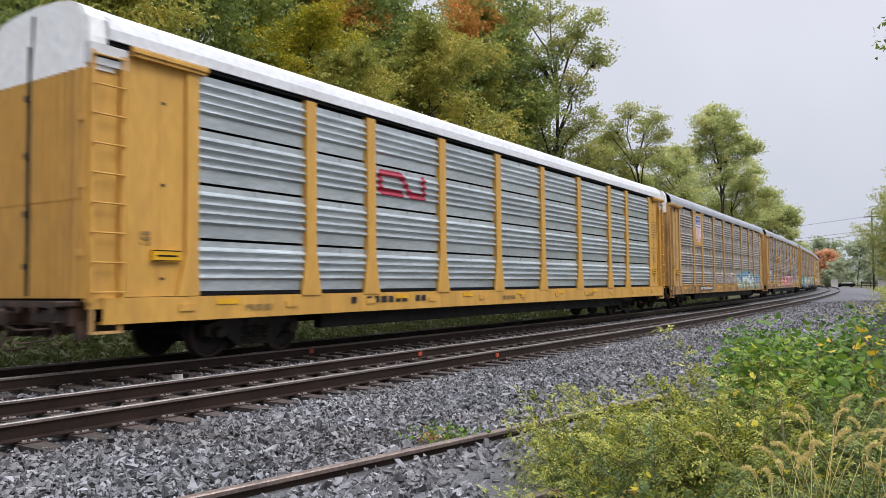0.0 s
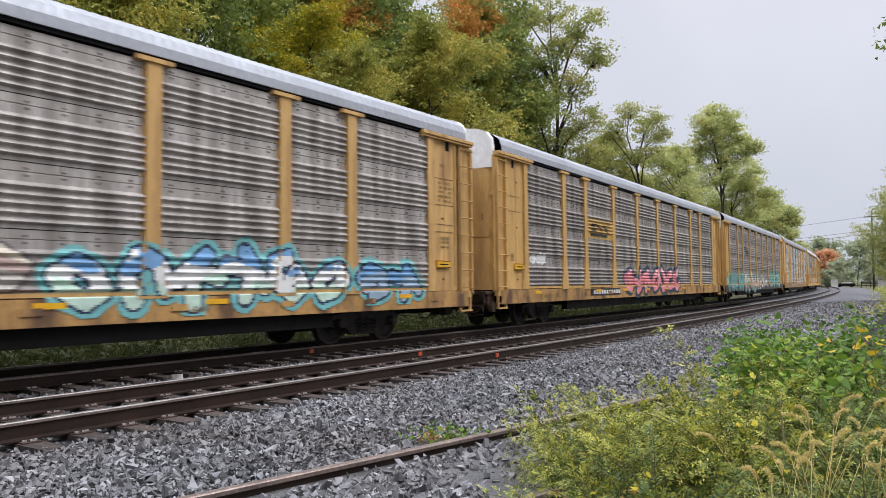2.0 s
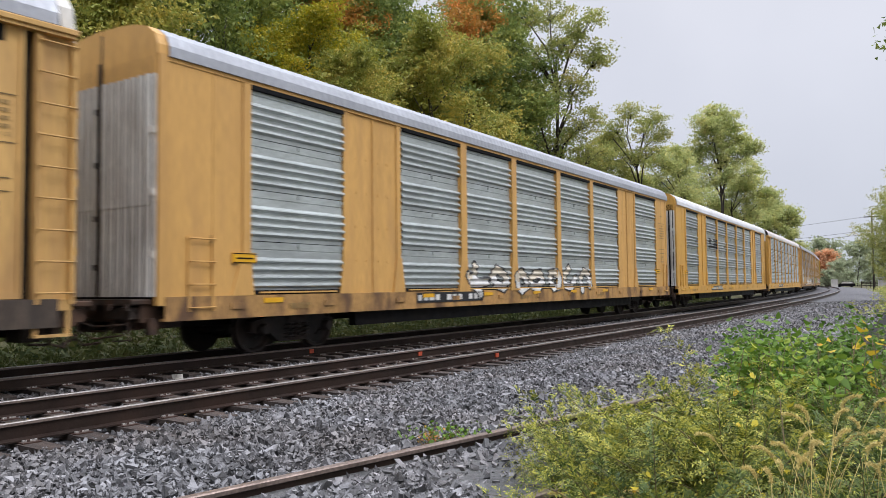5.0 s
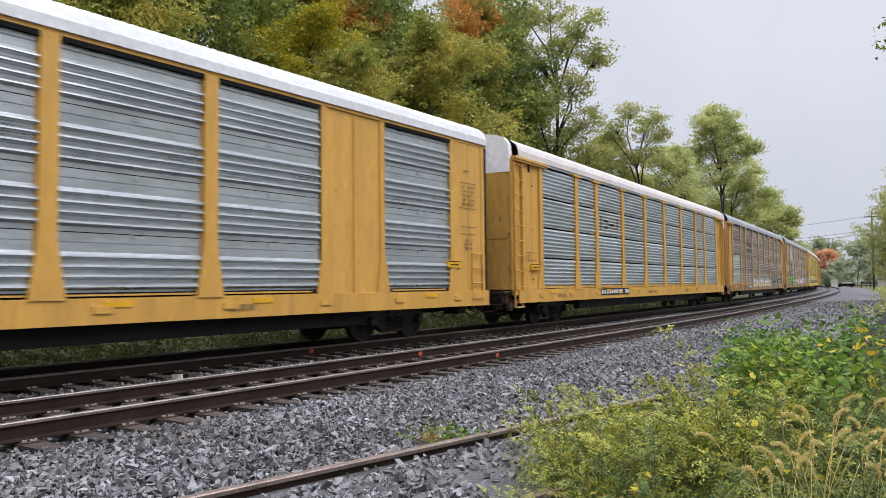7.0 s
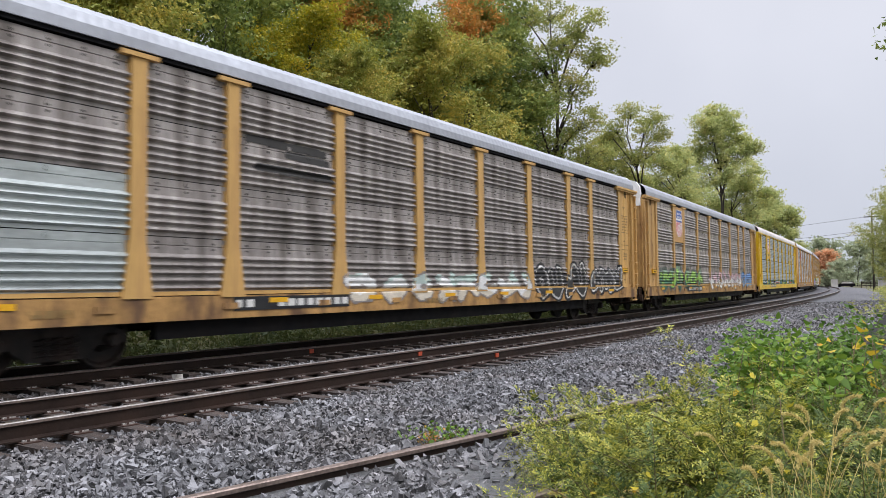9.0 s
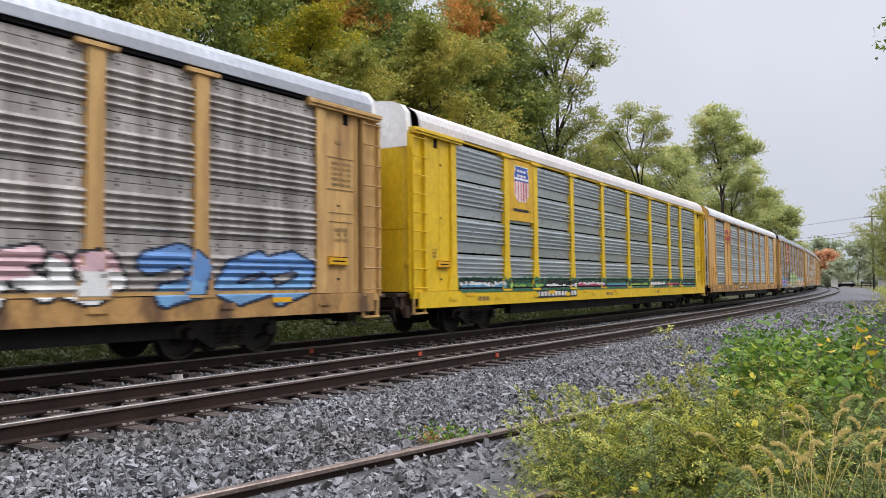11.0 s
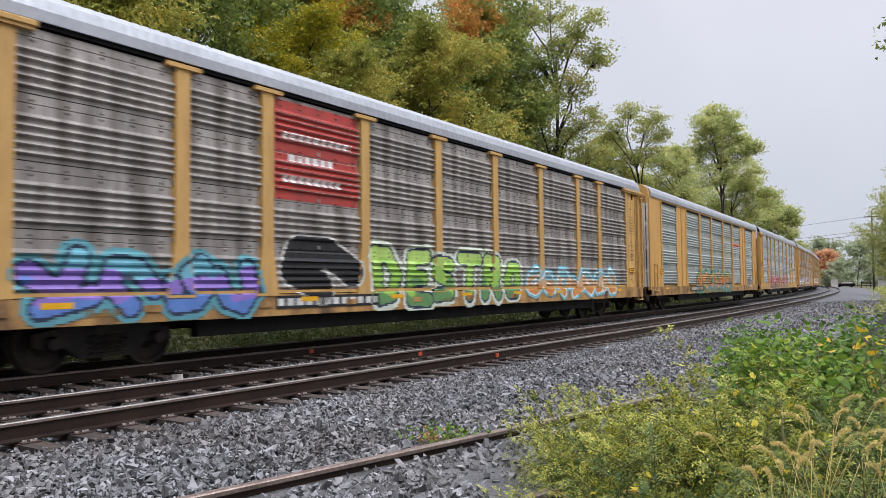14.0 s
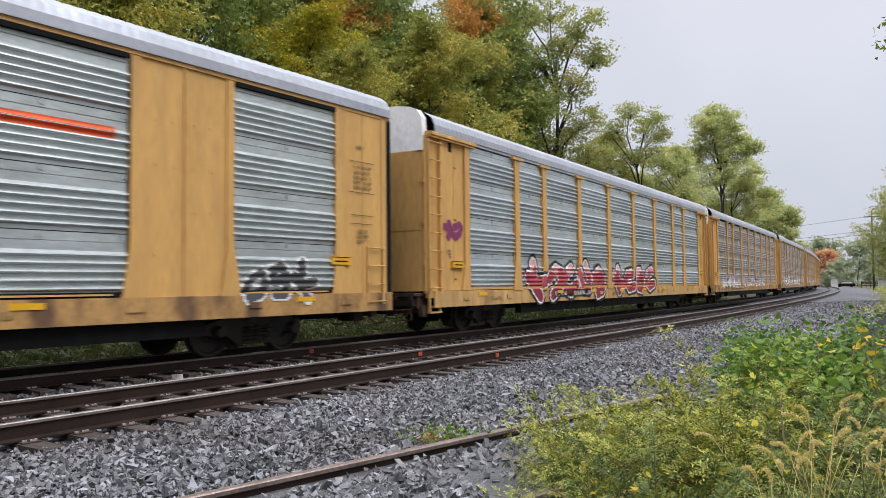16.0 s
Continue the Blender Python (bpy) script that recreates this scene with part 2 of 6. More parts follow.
STRAW = leafy("straw_grass", [(0.359, 0.306, 0.107), (0.591, 0.485, 0.18), (0.754, 0.626, 0.27), (0.796, 0.771, 0.394)])

# ---- shape helpers ----


class Shape:
    """Collects vertices and faces, each face with a material slot."""

    def __init__(self):
        self.v, self.f, self.m = [], [], []

    def face(self, pts, slot=0):
        k = len(self.v)
        self.v += [tuple(p) for p in pts]
        self.f.append(tuple(range(k, k + len(pts))))
        self.m.append(slot)

    def box(self, x0, x1, y0, y1, z0, z1, slot=0, bevel=0.0):
        if bevel:
            b = bevel
            self.prism([(y0 + b, z0), (y1 - b, z0), (y1, z0 + b), (y1, z1 - b), (y1 - b, z1), (y0 + b, z1), (y0, z1 - b), (y0, z0 + b)], x0, x1, slot)
            return self
        k = len(self.v)
        self.v += [(x, y, z) for x in (x0, x1) for y in (y0, y1) for z in (z0, z1)]
        for q in ((0, 1, 3, 2), (4, 6, 7, 5), (0, 4, 5, 1), (2, 3, 7, 6), (0, 2, 6, 4), (1, 5, 7, 3)):
            self.f.append(tuple(k + i for i in q))
            self.m.append(slot)
        return self

    def prism(self, yz, x0, x1, slot=0):
        """Extrudes a (y, z) outline along x."""
        k, n = len(self.v), len(yz)
        self.v += [(x0, y, z) for y, z in yz] + [(x1, y, z) for y, z in yz]
        for i in range(n):
            j = (i + 1) % n
            self.f.append((k + i, k + j, k + n + j, k + n + i))
            self.m.append(slot)
        self.f += [tuple(range(k + n - 1, k - 1, -1)), tuple(range(k + n, k + 2 * n))]
        self.m += [slot, slot]
        return self

    def plate(self, xz, y0, y1, slot=0):
        """Extrudes an (x, z) outline along y."""
        k, n = len(self.v), len(xz)
        self.v += [(x, y0, z) for x, z in xz] + [(x, y1, z) for x, z in xz]
        for i in range(n):
            j = (i + 1) % n
            self.f.append((k + i, k + n + i, k + n + j, k + j))
            self.m.append(slot)
        self.f += [tuple(range(k, k + n)), tuple(range(k + 2 * n - 1, k + n - 1, -1))]
        self.m += [slot, slot]
        return self

    def tube(self, pts, radii, sides=6, slot=0):
        k = len(self.v)
        pts = [Vector(p) for p in pts]
        for i, p in enumerate(pts):
            d = (pts[min(i + 1, len(pts) - 1)] - pts[max(i - 1, 0)]).normalized()
            a = d.cross(Vector((0.13, 0.31, 0.94)) if abs(d.z) < 0.9 else Vector((1, 0.1, 0))).normalized()
            b = d.cross(a)
            for s in range(sides):
                w = 2 * math.pi * s / sides
                self.v.append(tuple(p + (a * math.cos(w) + b * math.sin(w)) * radii[i]))
        for i in range(len(pts) - 1):
            for s in range(sides):
                q = (s + 1) % sides
                self.f.append((k + i * sides + s, k + i * sides + q, k + (i + 1) * sides + q, k + (i + 1) * sides + s))
                self.m.append(slot)
        self.f += [tuple(k + s for s in range(sides - 1, -1, -1)), tuple(k + (len(pts) - 1) * sides + s for s in range(sides))]
        self.m += [slot, slot]
        return self

    def disc(self, cx, cz, profile, sides=24, slot=0):
        """Turns a (y, radius) profile about an axle along y."""
        k, n = len(self.v), len(profile)
        for s in range(sides):
            w = 2 * math.pi * s / sides
            self.v += [(cx + r * math.cos(w), y, cz + r * math.sin(w)) for y, r in profile]
        for s in range(sides):
            q = (s + 1) % sides
            for i in range(n - 1):
                self.f.append((k + s * n + i, k + s * n + i + 1, k + q * n + i + 1, k + q * n + i))
                self.m.append(slot)
        return self

    def mesh(self, name, mats, smooth=False):
        me = bpy.data.meshes.new(name)
        me.from_pydata(self.v, [], self.f)
        for m in mats if isinstance(mats, (list, tuple)) else [mats]:
            me.materials.append(m)
        me.polygons.foreach_set("material_index", self.m)
        if smooth:
            me.polygons.foreach_set("use_smooth", [True] * len(me.polygons))
        me.update()
        return me


def quads_mesh(name, verts, material, corners=4, smooth=False):
    """One mesh of separate small faces from an (n, corners, 3) array."""
    n = len(verts)
    me = bpy.data.meshes.new(name)
    me.vertices.add(n * corners)
    me.vertices.foreach_set("co", np.asarray(verts, dtype=np.float32).ravel())
    me.loops.add(n * corners)
    me.loops.foreach_set("vertex_index", np.arange(n * corners, dtype=np.int32))
    me.polygons.add(n)
    me.polygons.foreach_set("loop_start", np.arange(0, n * corners, corners, dtype=np.int32))
    me.materials.append(material)
    me.update(calc_edges=True)
    return me


def part(name, me, parent=None, m=None, label=""):
    ob = new(name, me)
    if parent:
        ob.parent = parent
    if m is not None:
        ob.matrix_basis = m
    return tagged(ob, label)


# ---- the line of the tracks ----
STEP = 0.5
S = np.arange(-420, 760, STEP)
KAPPA = (0.00189 + (0.00071 - 0.00189) * np.clip((S - 21.5) / 24.273, 0, 1)) * (S > -30)
HEAD = np.cumsum(KAPPA) * STEP
HEAD -= np.interp(0, S, HEAD)
LX, LY = np.cumsum(np.cos(HEAD)) * STEP, np.cumsum(np.sin(HEAD)) * STEP
LX -= np.interp(0, S, LX)
LY -= np.interp(0, S, LY)
NEAR, FAR, GAUGE = 8.342, 12.237, 0.7525
HALF = 13.75


def place(s, off):
    """World x, y and heading at s metres along the line, off metres to its left."""
    x, y, h = np.interp(s, S, LX), np.interp(s, S, LY), np.interp(s, S, HEAD)
    return x - math.sin(h) * off, y + math.cos(h) * off, h


FX, FY = LX - np.sin(HEAD) * FAR, LY + np.cos(HEAD) * FAR
FS = np.concatenate([[0], np.cumsum(np.hypot(np.diff(FX), np.diff(FY)))])
FS -= np.interp(0, S, FS)


def car_pose(s):
    """Pose of a car whose middle is s metres along the far track; it rests on its two trucks."""
    a = Vector((np.interp(s - 10.05, FS, FX), np.interp(s - 10.05, FS, FY), 0))
    b = Vector((np.interp(s + 10.05, FS, FX), np.interp(s + 10.05, FS, FY), 0))
    c, d = (a + b) / 2, b - a
    return Matrix.Translation(c) @ Matrix.Rotation(math.atan2(d.y, d.x), 4, "Z")

# ---- ground ----
rng = np.random.default_rng(4)
BASE = -0.27


def strip(name, s0, s1, step, offs, mat, label, kind="structure"):
    """A sheet along the line: offs are (offset, height) pairs across it."""
    sh = Shape()
    ss = np.arange(s0, s1 + step, step)
    n = len(offs)
    for s in ss:
        for o, z in offs:
            x, y, h = place(s, o)
            sh.v.append((x, y, z))
    for i in range(len(ss) - 1):
        for j in range(n - 1):
            sh.f.append((i * n + j, (i + 1) * n + j, (i + 1) * n + j + 1, i * n + j + 1))
            sh.m.append(0)
    return tagged(new(name, sh.mesh(name, mat, True)), label, name, kind=kind)


gs = Shape()
gs.face([(-900, -1500, BASE - 0.12), (2500, -1500, BASE - 0.12), (2500, 1500, BASE - 0.12), (-900, 1500, BASE - 0.12)])
tagged(new("ground", gs.mesh("ground", EARTH)), "weedy brown and green earth round the railway", "ground", kind="structure")
ACROSS = [(0.8, -0.14), (3.2, -0.105), (5.2, -0.15), (6.6, -0.23), (7.2, -0.255), (9.6, -0.255), (10.4, -0.25), (11.0, -0.255), (13.8, -0.255), (15.2, BASE - 0.13)]
strip("ballast_bed", -380, 58, 2.0, ACROSS, SHADED_BED, "bed of crushed stone under the two main tracks, gap shade painted in")
strip("far_ballast", 58, 700, 2.0, [(1.2, BASE - 0.11), (4.6, BASE - 0.02)] + ACROSS[2:], BED_FAR, "pale grey ballast along the distant curve")
strip("bank", -60, 300, 4.0, [(15.0, BASE - 0.14), (17.0, -0.30), (22.0, 0.3), (30.0, 1.0), (60.0, 2.5)], EARTH, "low wooded bank beyond the tracks")

# siding: its own straight line
SID_H, SID_D, SID_Z = -0.16949, 3.707, -0.014


def siding(s, off):
    c, n = math.cos(SID_H), math.sin(SID_H)
    return s * c - n * (SID_D + off), s * n + c * (SID_D + off), SID_H


sp = Shape()
for a, b in ((-20, 30),):
    pts = [siding(a, -4.2), siding(b, -4.2), siding(b, 1.0), siding(a, 1.0)]
    sp.face([(x, y, -0.101 + (0.004 if i > 1 else 0.0)) for i, (x, y, h) in enumerate(pts)])
tagged(new("path", sp.mesh("path", SOIL)), "damp fine grey grit beside the disused siding", "path", kind="structure")

# crushed stones, one mesh
STONES = []
for k in range(14):
    c = np.array([(1, 0, -1), (-0.6, 0.85, -1), (-0.6, -0.85, -1), (1, 0, 1), (-0.6, 0.85, 1), (-0.6, -0.85, 1)], float)
    c *= rng.uniform(0.6, 1.15, (6, 3))
    c += rng.uniform(-0.22, 0.22, (6, 3))
    c *= np.array([1.25, rng.uniform(0.6, 1.1), rng.uniform(0.3, 0.65)])
    STONES.append(c)
FACETS = np.array([(0, 2, 1), (3, 4, 5), (0, 1, 4), (0, 4, 3), (1, 2, 5), (1, 5, 4), (2, 0, 3), (2, 3, 5)])


def stones(name, xy, z, size, label):
    n = len(xy)
    kinds = rng.integers(0, len(STONES), n)
    v = np.array(STONES)[kinds]
    q = rng.normal(size=(n, 4))
    q /= np.linalg.norm(q, axis=1)[:, None]
    w, x, y, zz = q.T
    R = np.stack([1 - 2 * (y * y + zz * zz), 2 * (x * y - zz * w), 2 * (x * zz + y * w), 2 * (x * y + zz * w), 1 - 2 * (x * x + zz * zz), 2 * (y * zz - x * w),
                  2 * (x * zz - y * w), 2 * (y * zz + x * w), 1 - 2 * (x * x + y * y)], -1).reshape(n, 3, 3)
    v = np.einsum("nij,nkj->nki", R, v) * size[:, None, None]
    v += np.concatenate([xy, np.broadcast_to(np.asarray(z).reshape(-1, 1), (n, 1))], 1)[:, None, :]
    me = bpy.data.meshes.new(name)
    me.vertices.add(n * 6)
    me.vertices.foreach_set("co", v.astype(np.float32).ravel())
    loops = (FACETS.ravel()[None, :] + 6 * np.arange(n)[:, None]).ravel().astype(np.int32)
    me.loops.add(len(loops))
    me.loops.foreach_set("vertex_index", loops)
    me.polygons.add(n * 8)
    me.polygons.foreach_set("loop_start", np.arange(0, n * 24, 3, dtype=np.int32))
    me.materials.append(STONE)
    me.update(calc_edges=True)
    me.shade_flat()
    return tagged(new(name, me), label, "ballast", kind="stuff")


def scatter_band(count, s0, s1, o0, o1, power=1.0):
    s = s0 + (s1 - s0) * rng.uniform(0, 1, count) ** power
    o = rng.uniform(o0, o1, count)
    x, y, h = np.interp(s, S, LX), np.interp(s, S, LY), np.interp(s, S, HEAD)
    return np.stack([x - np.sin(h) * o, y + np.cos(h) * o], 1), s, o


def bed_z(o):
    return np.interp(o, [0.8, 3.2, 5.2, 6.6, 7.2, 9.6, 10.4, 11.0, 13.8, 15.2], [-0.14, -0.105, -0.15, -0.23, -0.255, -0.255, -0.25, -0.255, -0.255, BASE - 0.13])


def clear_of_rails(xy, o):
    """Keeps stones off the rails."""
    keep = np.ones(len(o), bool)
    for c in (NEAR - GAUGE, NEAR + GAUGE, FAR - GAUGE, FAR + GAUGE):
        keep &= abs(o - c) > 0.11
    c, n = math.cos(SID_H), math.sin(SID_H)
    so = -xy[:, 0] * n + xy[:, 1] * c - SID_D
    for r in (-GAUGE, GAUGE):
        keep &= abs(so - r) > 0.10
    sx = xy[:, 0] * c + xy[:, 1] * n
    keep &= ~((so > -0.72) & (so < 0.38) & (sx > 3.75 + 0.9 * np.maximum(0, so) + 0.12 * np.sin(so * 19)) & (sx < 6.2) & (np.sin(xy[:, 0] * 917.3 + xy[:, 1] * 357.1) < 0.80))
    keep &= so > -0.9 + 0.5 * np.sin(xy[:, 0] * 1.3) * 0.4
    return keep


xy, s, o = scatter_band(88000, 2.0, 20, 2.6, 7.2)
k = clear_of_rails(xy, o)
stones("crushed_stone", xy[k], (bed_z(o) + rng.normal(0.008, 0.018, len(o)))[k], np.clip(rng.lognormal(-3.86, 0.42, k.sum()), 0.009, 0.05), "sharp grey crushed stones beside the main track")
xy, s, o = scatter_band(24000, 20, 60, 2.2, 7.2, 1.5)
k = clear_of_rails(xy, o)
stones("crushed_stone", xy[k], (bed_z(o) + rng.normal(0.008, 0.018, len(o)))[k], rng.uniform(0.03, 0.065, k.sum()), "sharp grey crushed stones along the curve")
xy, s, o = scatter_band(32000, 3.0, 40, 7.2, 14.6, 1.3)
k = clear_of_rails(xy, o)
stones("crushed_stone", xy[k], (bed_z(o) + rng.normal(0.0, 0.014, len(o)))[k], rng.uniform(0.018, 0.042, k.sum()), "grey crushed stones between the main tracks")

# ---- tracks ----
PROFILE = [(-0.075, -0.186), (0.075, -0.186), (0.075, -0.172), (0.012, -0.155), (0.011, -0.045), (0.036, -0.034), (0.036, -0.008), (0.028, 0.0), (-0.028, 0.0), (-0.036, -0.008), (-0.036, -0.034), (-0.011, -0.045), (-0.012, -0.155), (-0.075, -0.172)]


def rail_mesh(at, s0, s1, off, z, head, step=1.5):
    sh = Shape()
    ss = np.arange(s0, s1 + step, step)
    n = len(PROFILE)
    for s in ss:
        x, y, h = at(s, off)
        for a, b in PROFILE:
            sh.v.append((x - math.sin(h) * a, y + math.cos(h) * a, z + b))
    for i in range(len(ss) - 1):
        for j in range(n):
            q = (j + 1) % n
            sh.f.append((i * n + j, i * n + q, (i + 1) * n + q, (i + 1) * n + j))
            sh.m.append(1 if j in (6, 7, 8) else (2 if j in (5, 9) else 0))
    return sh.mesh("rail", [RAIL, head, RAILTOP_RUSTY])


tie_mesh = Shape().box(-0.115, 0.115, -1.3, 1.3, -0.36, -0.188, bevel=0.012).mesh("tie", TIE)
plate_mesh = Shape().box(-0.09, 0.09, -0.17, 0.17, -0.19, -0.176).box(-0.03, 0.0, -0.12, -0.095, -0.18, -0.155).box(0.01, 0.04, 0.095, 0.12, -0.18, -0.155).box(-0.07, 0.07, -0.118, -0.09, -0.176, -0.160, 1).box(-0.07, 0.07, 0.09, 0.118, -0.176, -0.160, 1).mesh("tie_plate", [PLATE, CLIP])


def track(name, label, at, off, z, s0, s1, ties0, ties1, pitch, head=RAILTOP):
    tr = tagged(new(name), label, "railway track", kind="structure")
    for side in (-GAUGE, GAUGE):
        part("rail", rail_mesh(at, s0, s1, off + side, z, head), tr)
    n = int((ties1 - ties0) / pitch)
    for i in range(n):
        x, y, h = at(ties0 + pitch * (i + random.uniform(-0.06, 0.06)), off)
        m = Matrix.Translation((x, y, z + random.uniform(-0.012, 0.006))) @ Matrix.Rotation(h + random.uniform(-0.02, 0.02), 4, "Z")
        t = part("tie", tie_mesh, tr, m)
        for side in (-GAUGE, GAUGE):
            part("tie_plate", plate_mesh, t, Matrix.Translation((0, side, 0)))
    return tr


near_track = track("main_track", "main track with dark rusty rails and bright running surfaces", place, NEAR, 0.0, -380, 700, -3, 62, 0.52)
far_track = track("far_track", "second main track under the passing freight train", place, FAR, 0.0, -380, 700, -2, 26, 0.52)
track("siding_track", "disused rusty siding sunk into the grit", siding, 0.0, SID_Z, -8, 8.5, 0, 0, 0.55, RAILTOP_RUSTY)

# orange survey marks on the rails and a pale stone
for s_, o_ in ((12.39, NEAR + GAUGE - 0.02), (12.84, NEAR - GAUGE - 0.02), (11.8, FAR - GAUGE - 0.02)):
    x, y, h = place(s_, o_)
    part("paint_mark", Shape().box(-0.06, 0.06, -0.012, 0.01, -0.13, -0.05).mesh("paint_mark", ORANGE), near_track, Matrix.Translation((x, y, 0)) @ Matrix.Rotation(h, 4, "Z"), "orange survey mark on the rail web")
ps = Shape()
ps.v = [tuple(p) for p in STONES[3] * 0.085]
ps.f = [tuple(q) for q in FACETS]
ps.m = [0] * 8
pstone = tagged(new("pale_stone", ps.mesh("pale_stone", WHITE_DIRTY)), "single pale limestone lump on the ballast", "stone")
pstone.matrix_basis = Matrix.Translation((7.65, 10.74, -0.19))

# ---- trees ----


def leaf_cloud(centers, spread, per, size, seed, flat=0.6, aspect=0.55, droop=0.0):
    """Small four-cornered leaves scattered about the centres."""
    r = np.random.default_rng(seed)
    c = np.repeat(np.asarray(centers, float), per, axis=0)
    n = len(c)
    c = c + r.normal(0, 1, (n, 3)) * np.asarray(spread)
    a = r.normal(0, 1, (n, 3))
    a[:, 2] = a[:, 2] * flat - droop
    a /= np.linalg.norm(a, axis=1)[:, None]
    b = np.cross(a, r.normal(0, 1, (n, 3)))
    b /= np.linalg.norm(b, axis=1)[:, None] + 1e-9
    L = size * r.uniform(0.6, 1.35, (n, 1))
    a, b = a * L, b * L * aspect
    fold = np.cross(a, b) / (L + 1e-9) * 0.18
    return np.stack([c - a * 0.8 + b * 0.75, c + a + fold, c - a * 0.8 - b * 0.75], 1)


def clump_cloud(tips, puff, per, size, seed, tight=0.2, clumps=3, tilt=1.1):
    """Leaves gathered in small flattened clumps about the twig tips, most of them facing the sky."""
    r = np.random.default_rng(seed)
    c = np.repeat(np.asarray(tips, float), clumps, axis=0)
    c = c + np.clip(r.normal(0, 1, c.shape), -1.6, 1.6) * np.array((puff, puff, puff * 0.6))
    c = np.repeat(c, max(1, per // clumps), axis=0)
    n = len(c)
    c = c + np.clip(r.normal(0, 1, (n, 3)), -1.8, 1.8) * np.array((tight, tight, tight * 0.45)) * r.uniform(0.5, 1.4, (n, 1))
    up = r.normal(0, 1, (n, 3)) + np.array((0, 0, tilt))
    up /= np.linalg.norm(up, axis=1)[:, None]
    a = np.cross(up, r.normal(0, 1, (n, 3)))
    a /= np.linalg.norm(a, axis=1)[:, None] + 1e-9
    b = np.cross(up, a)
    L = size * r.uniform(0.6, 1.35, (n, 1))
    a, b = a * L, b * L * 0.62
    return np.stack([c - a * 0.8 + b, c + a + up * L * 0.15, c - a * 0.8 - b], 1)


def grow(r, height, spread, first, limbs, lean=(0, 0), wiggle=0.12, levels=3):
    """A trunk with forking limbs. Returns the wood as a Shape and the tips of the twigs."""
    wood, tips = Shape(), []

    def limb(p, d, length, rad, level):
        pts, radii = [p], [rad]
        n = (6, 5, 4, 2)[min(level, 3)]
        for i in range(n):
            d = (d + Vector(r.normal(0, wiggle if level else wiggle * 0.4, 3)) + Vector((0, 0, 0.07 if level else 0.06))).normalized()
            p = p + d * (length / n)
            pts.append(p)
            radii.append(rad * (1 - 0.68 * (i + 1) / n))
        wood.tube(pts, radii, 8 if level == 0 else (5 if level == 1 else 3))
        if level >= 2:
            tips.extend(pts[1:])
            if level == 3:
                tips.append(pts[0].lerp(pts[1], 0.5))
        if level >= levels:
            return
        if level == 1:
            tips.extend(pts[3:])
        if level == 0:
            tips.append(pts[-1])
        kids = limbs if level == 0 else int(r.integers(3, 6))
        for i in range(kids):
            f = (first + (1 - first) * (i + 0.5) / kids) if level == 0 else 0.3 + 0.7 * (i + 0.6) / kids
            q = min(int(f * n), n - 1)
            start = pts[q].lerp(pts[q + 1], f * n - q)
            w = r.uniform(0, 2 * math.pi) if level else 2.4 * i + r.uniform(-0.4, 0.4)
            up = (r.uniform(0.3, 0.8) + 0.7 * f) if level == 0 else r.uniform(-0.15, 0.7)
            nd = Vector((math.cos(w), math.sin(w), up)).normalized()
            if level:
                nd = (nd + d * 0.7).normalized()
            ln = spread * (1.12 - 0.62 * f * f) * r.uniform(0.75, 1.15) if level == 0 else length * r.uniform(0.42, 0.62)
            limb(start, nd, ln, radii[q] * (0.5 if level == 0 else 0.55), level + 1)

    limb(Vector((0, 0, -0.3)), Vector((lean[0], lean[1], 1)).normalized(), height * 0.86, max(0.1, height * 0.0125), 0)
    return wood, tips


TREES = {}


def tree(name, label, x, y, height, spread, leaves, per, size, seed, first=0.35, limbs=10, puff=0.55, lean=(0, 0), levels=3, turn=0.0, z=0.0, second=None, category="tree", tight=0.2):
    """Tapered trunk, forking limbs, crown of many small leaves. second: material and share of a second leaf colour."""
    key = (height, spread, seed, leaves.name, per)
    if key not in TREES:
        r = np.random.default_rng(seed)
        wood, tips = grow(r, height, spread, first, limbs, lean, levels=levels)
        tips = np.array([tuple(t) for t in tips])
        crowns = []
        groups = [(leaves, tips)]
        if second:
            top = tips[:, 2] > np.quantile(tips[:, 2], 1 - second[1])
            groups = [(leaves, tips[~top]), (second[0], tips[top])]
        for mat, g in groups:
            if len(g):
                crowns.append(quads_mesh("crown", clump_cloud(g, puff, per, size, seed + 7, tight), mat, 3))
        TREES[key] = (wood.mesh("trunk", BARK, True), crowns)
    trunk, crowns = TREES[key]
    t = tagged(new(name), label, category)
    t.matrix_basis = pose(x, y, z, 0, 0, turn)
    part("trunk", trunk, t)
    for c in crowns:
        part("crown", c, t)
    return t


def grove(name, label, kind, spots, **kw):
    for i, (x, y, f) in enumerate(spots):
        t = tree(name, label, x, y, turn=(i * 137 + x * 11) % 360, **kw)
        t.scale = (f, f, f)
        tagged(t, group=kind)


def bearing(px, depth):
    """Ground place at a tangent off the view axis and a depth along it."""
    return depth * (math.cos(YAW) + math.sin(YAW) * px), depth * (math.sin(YAW) - math.cos(YAW) * px)


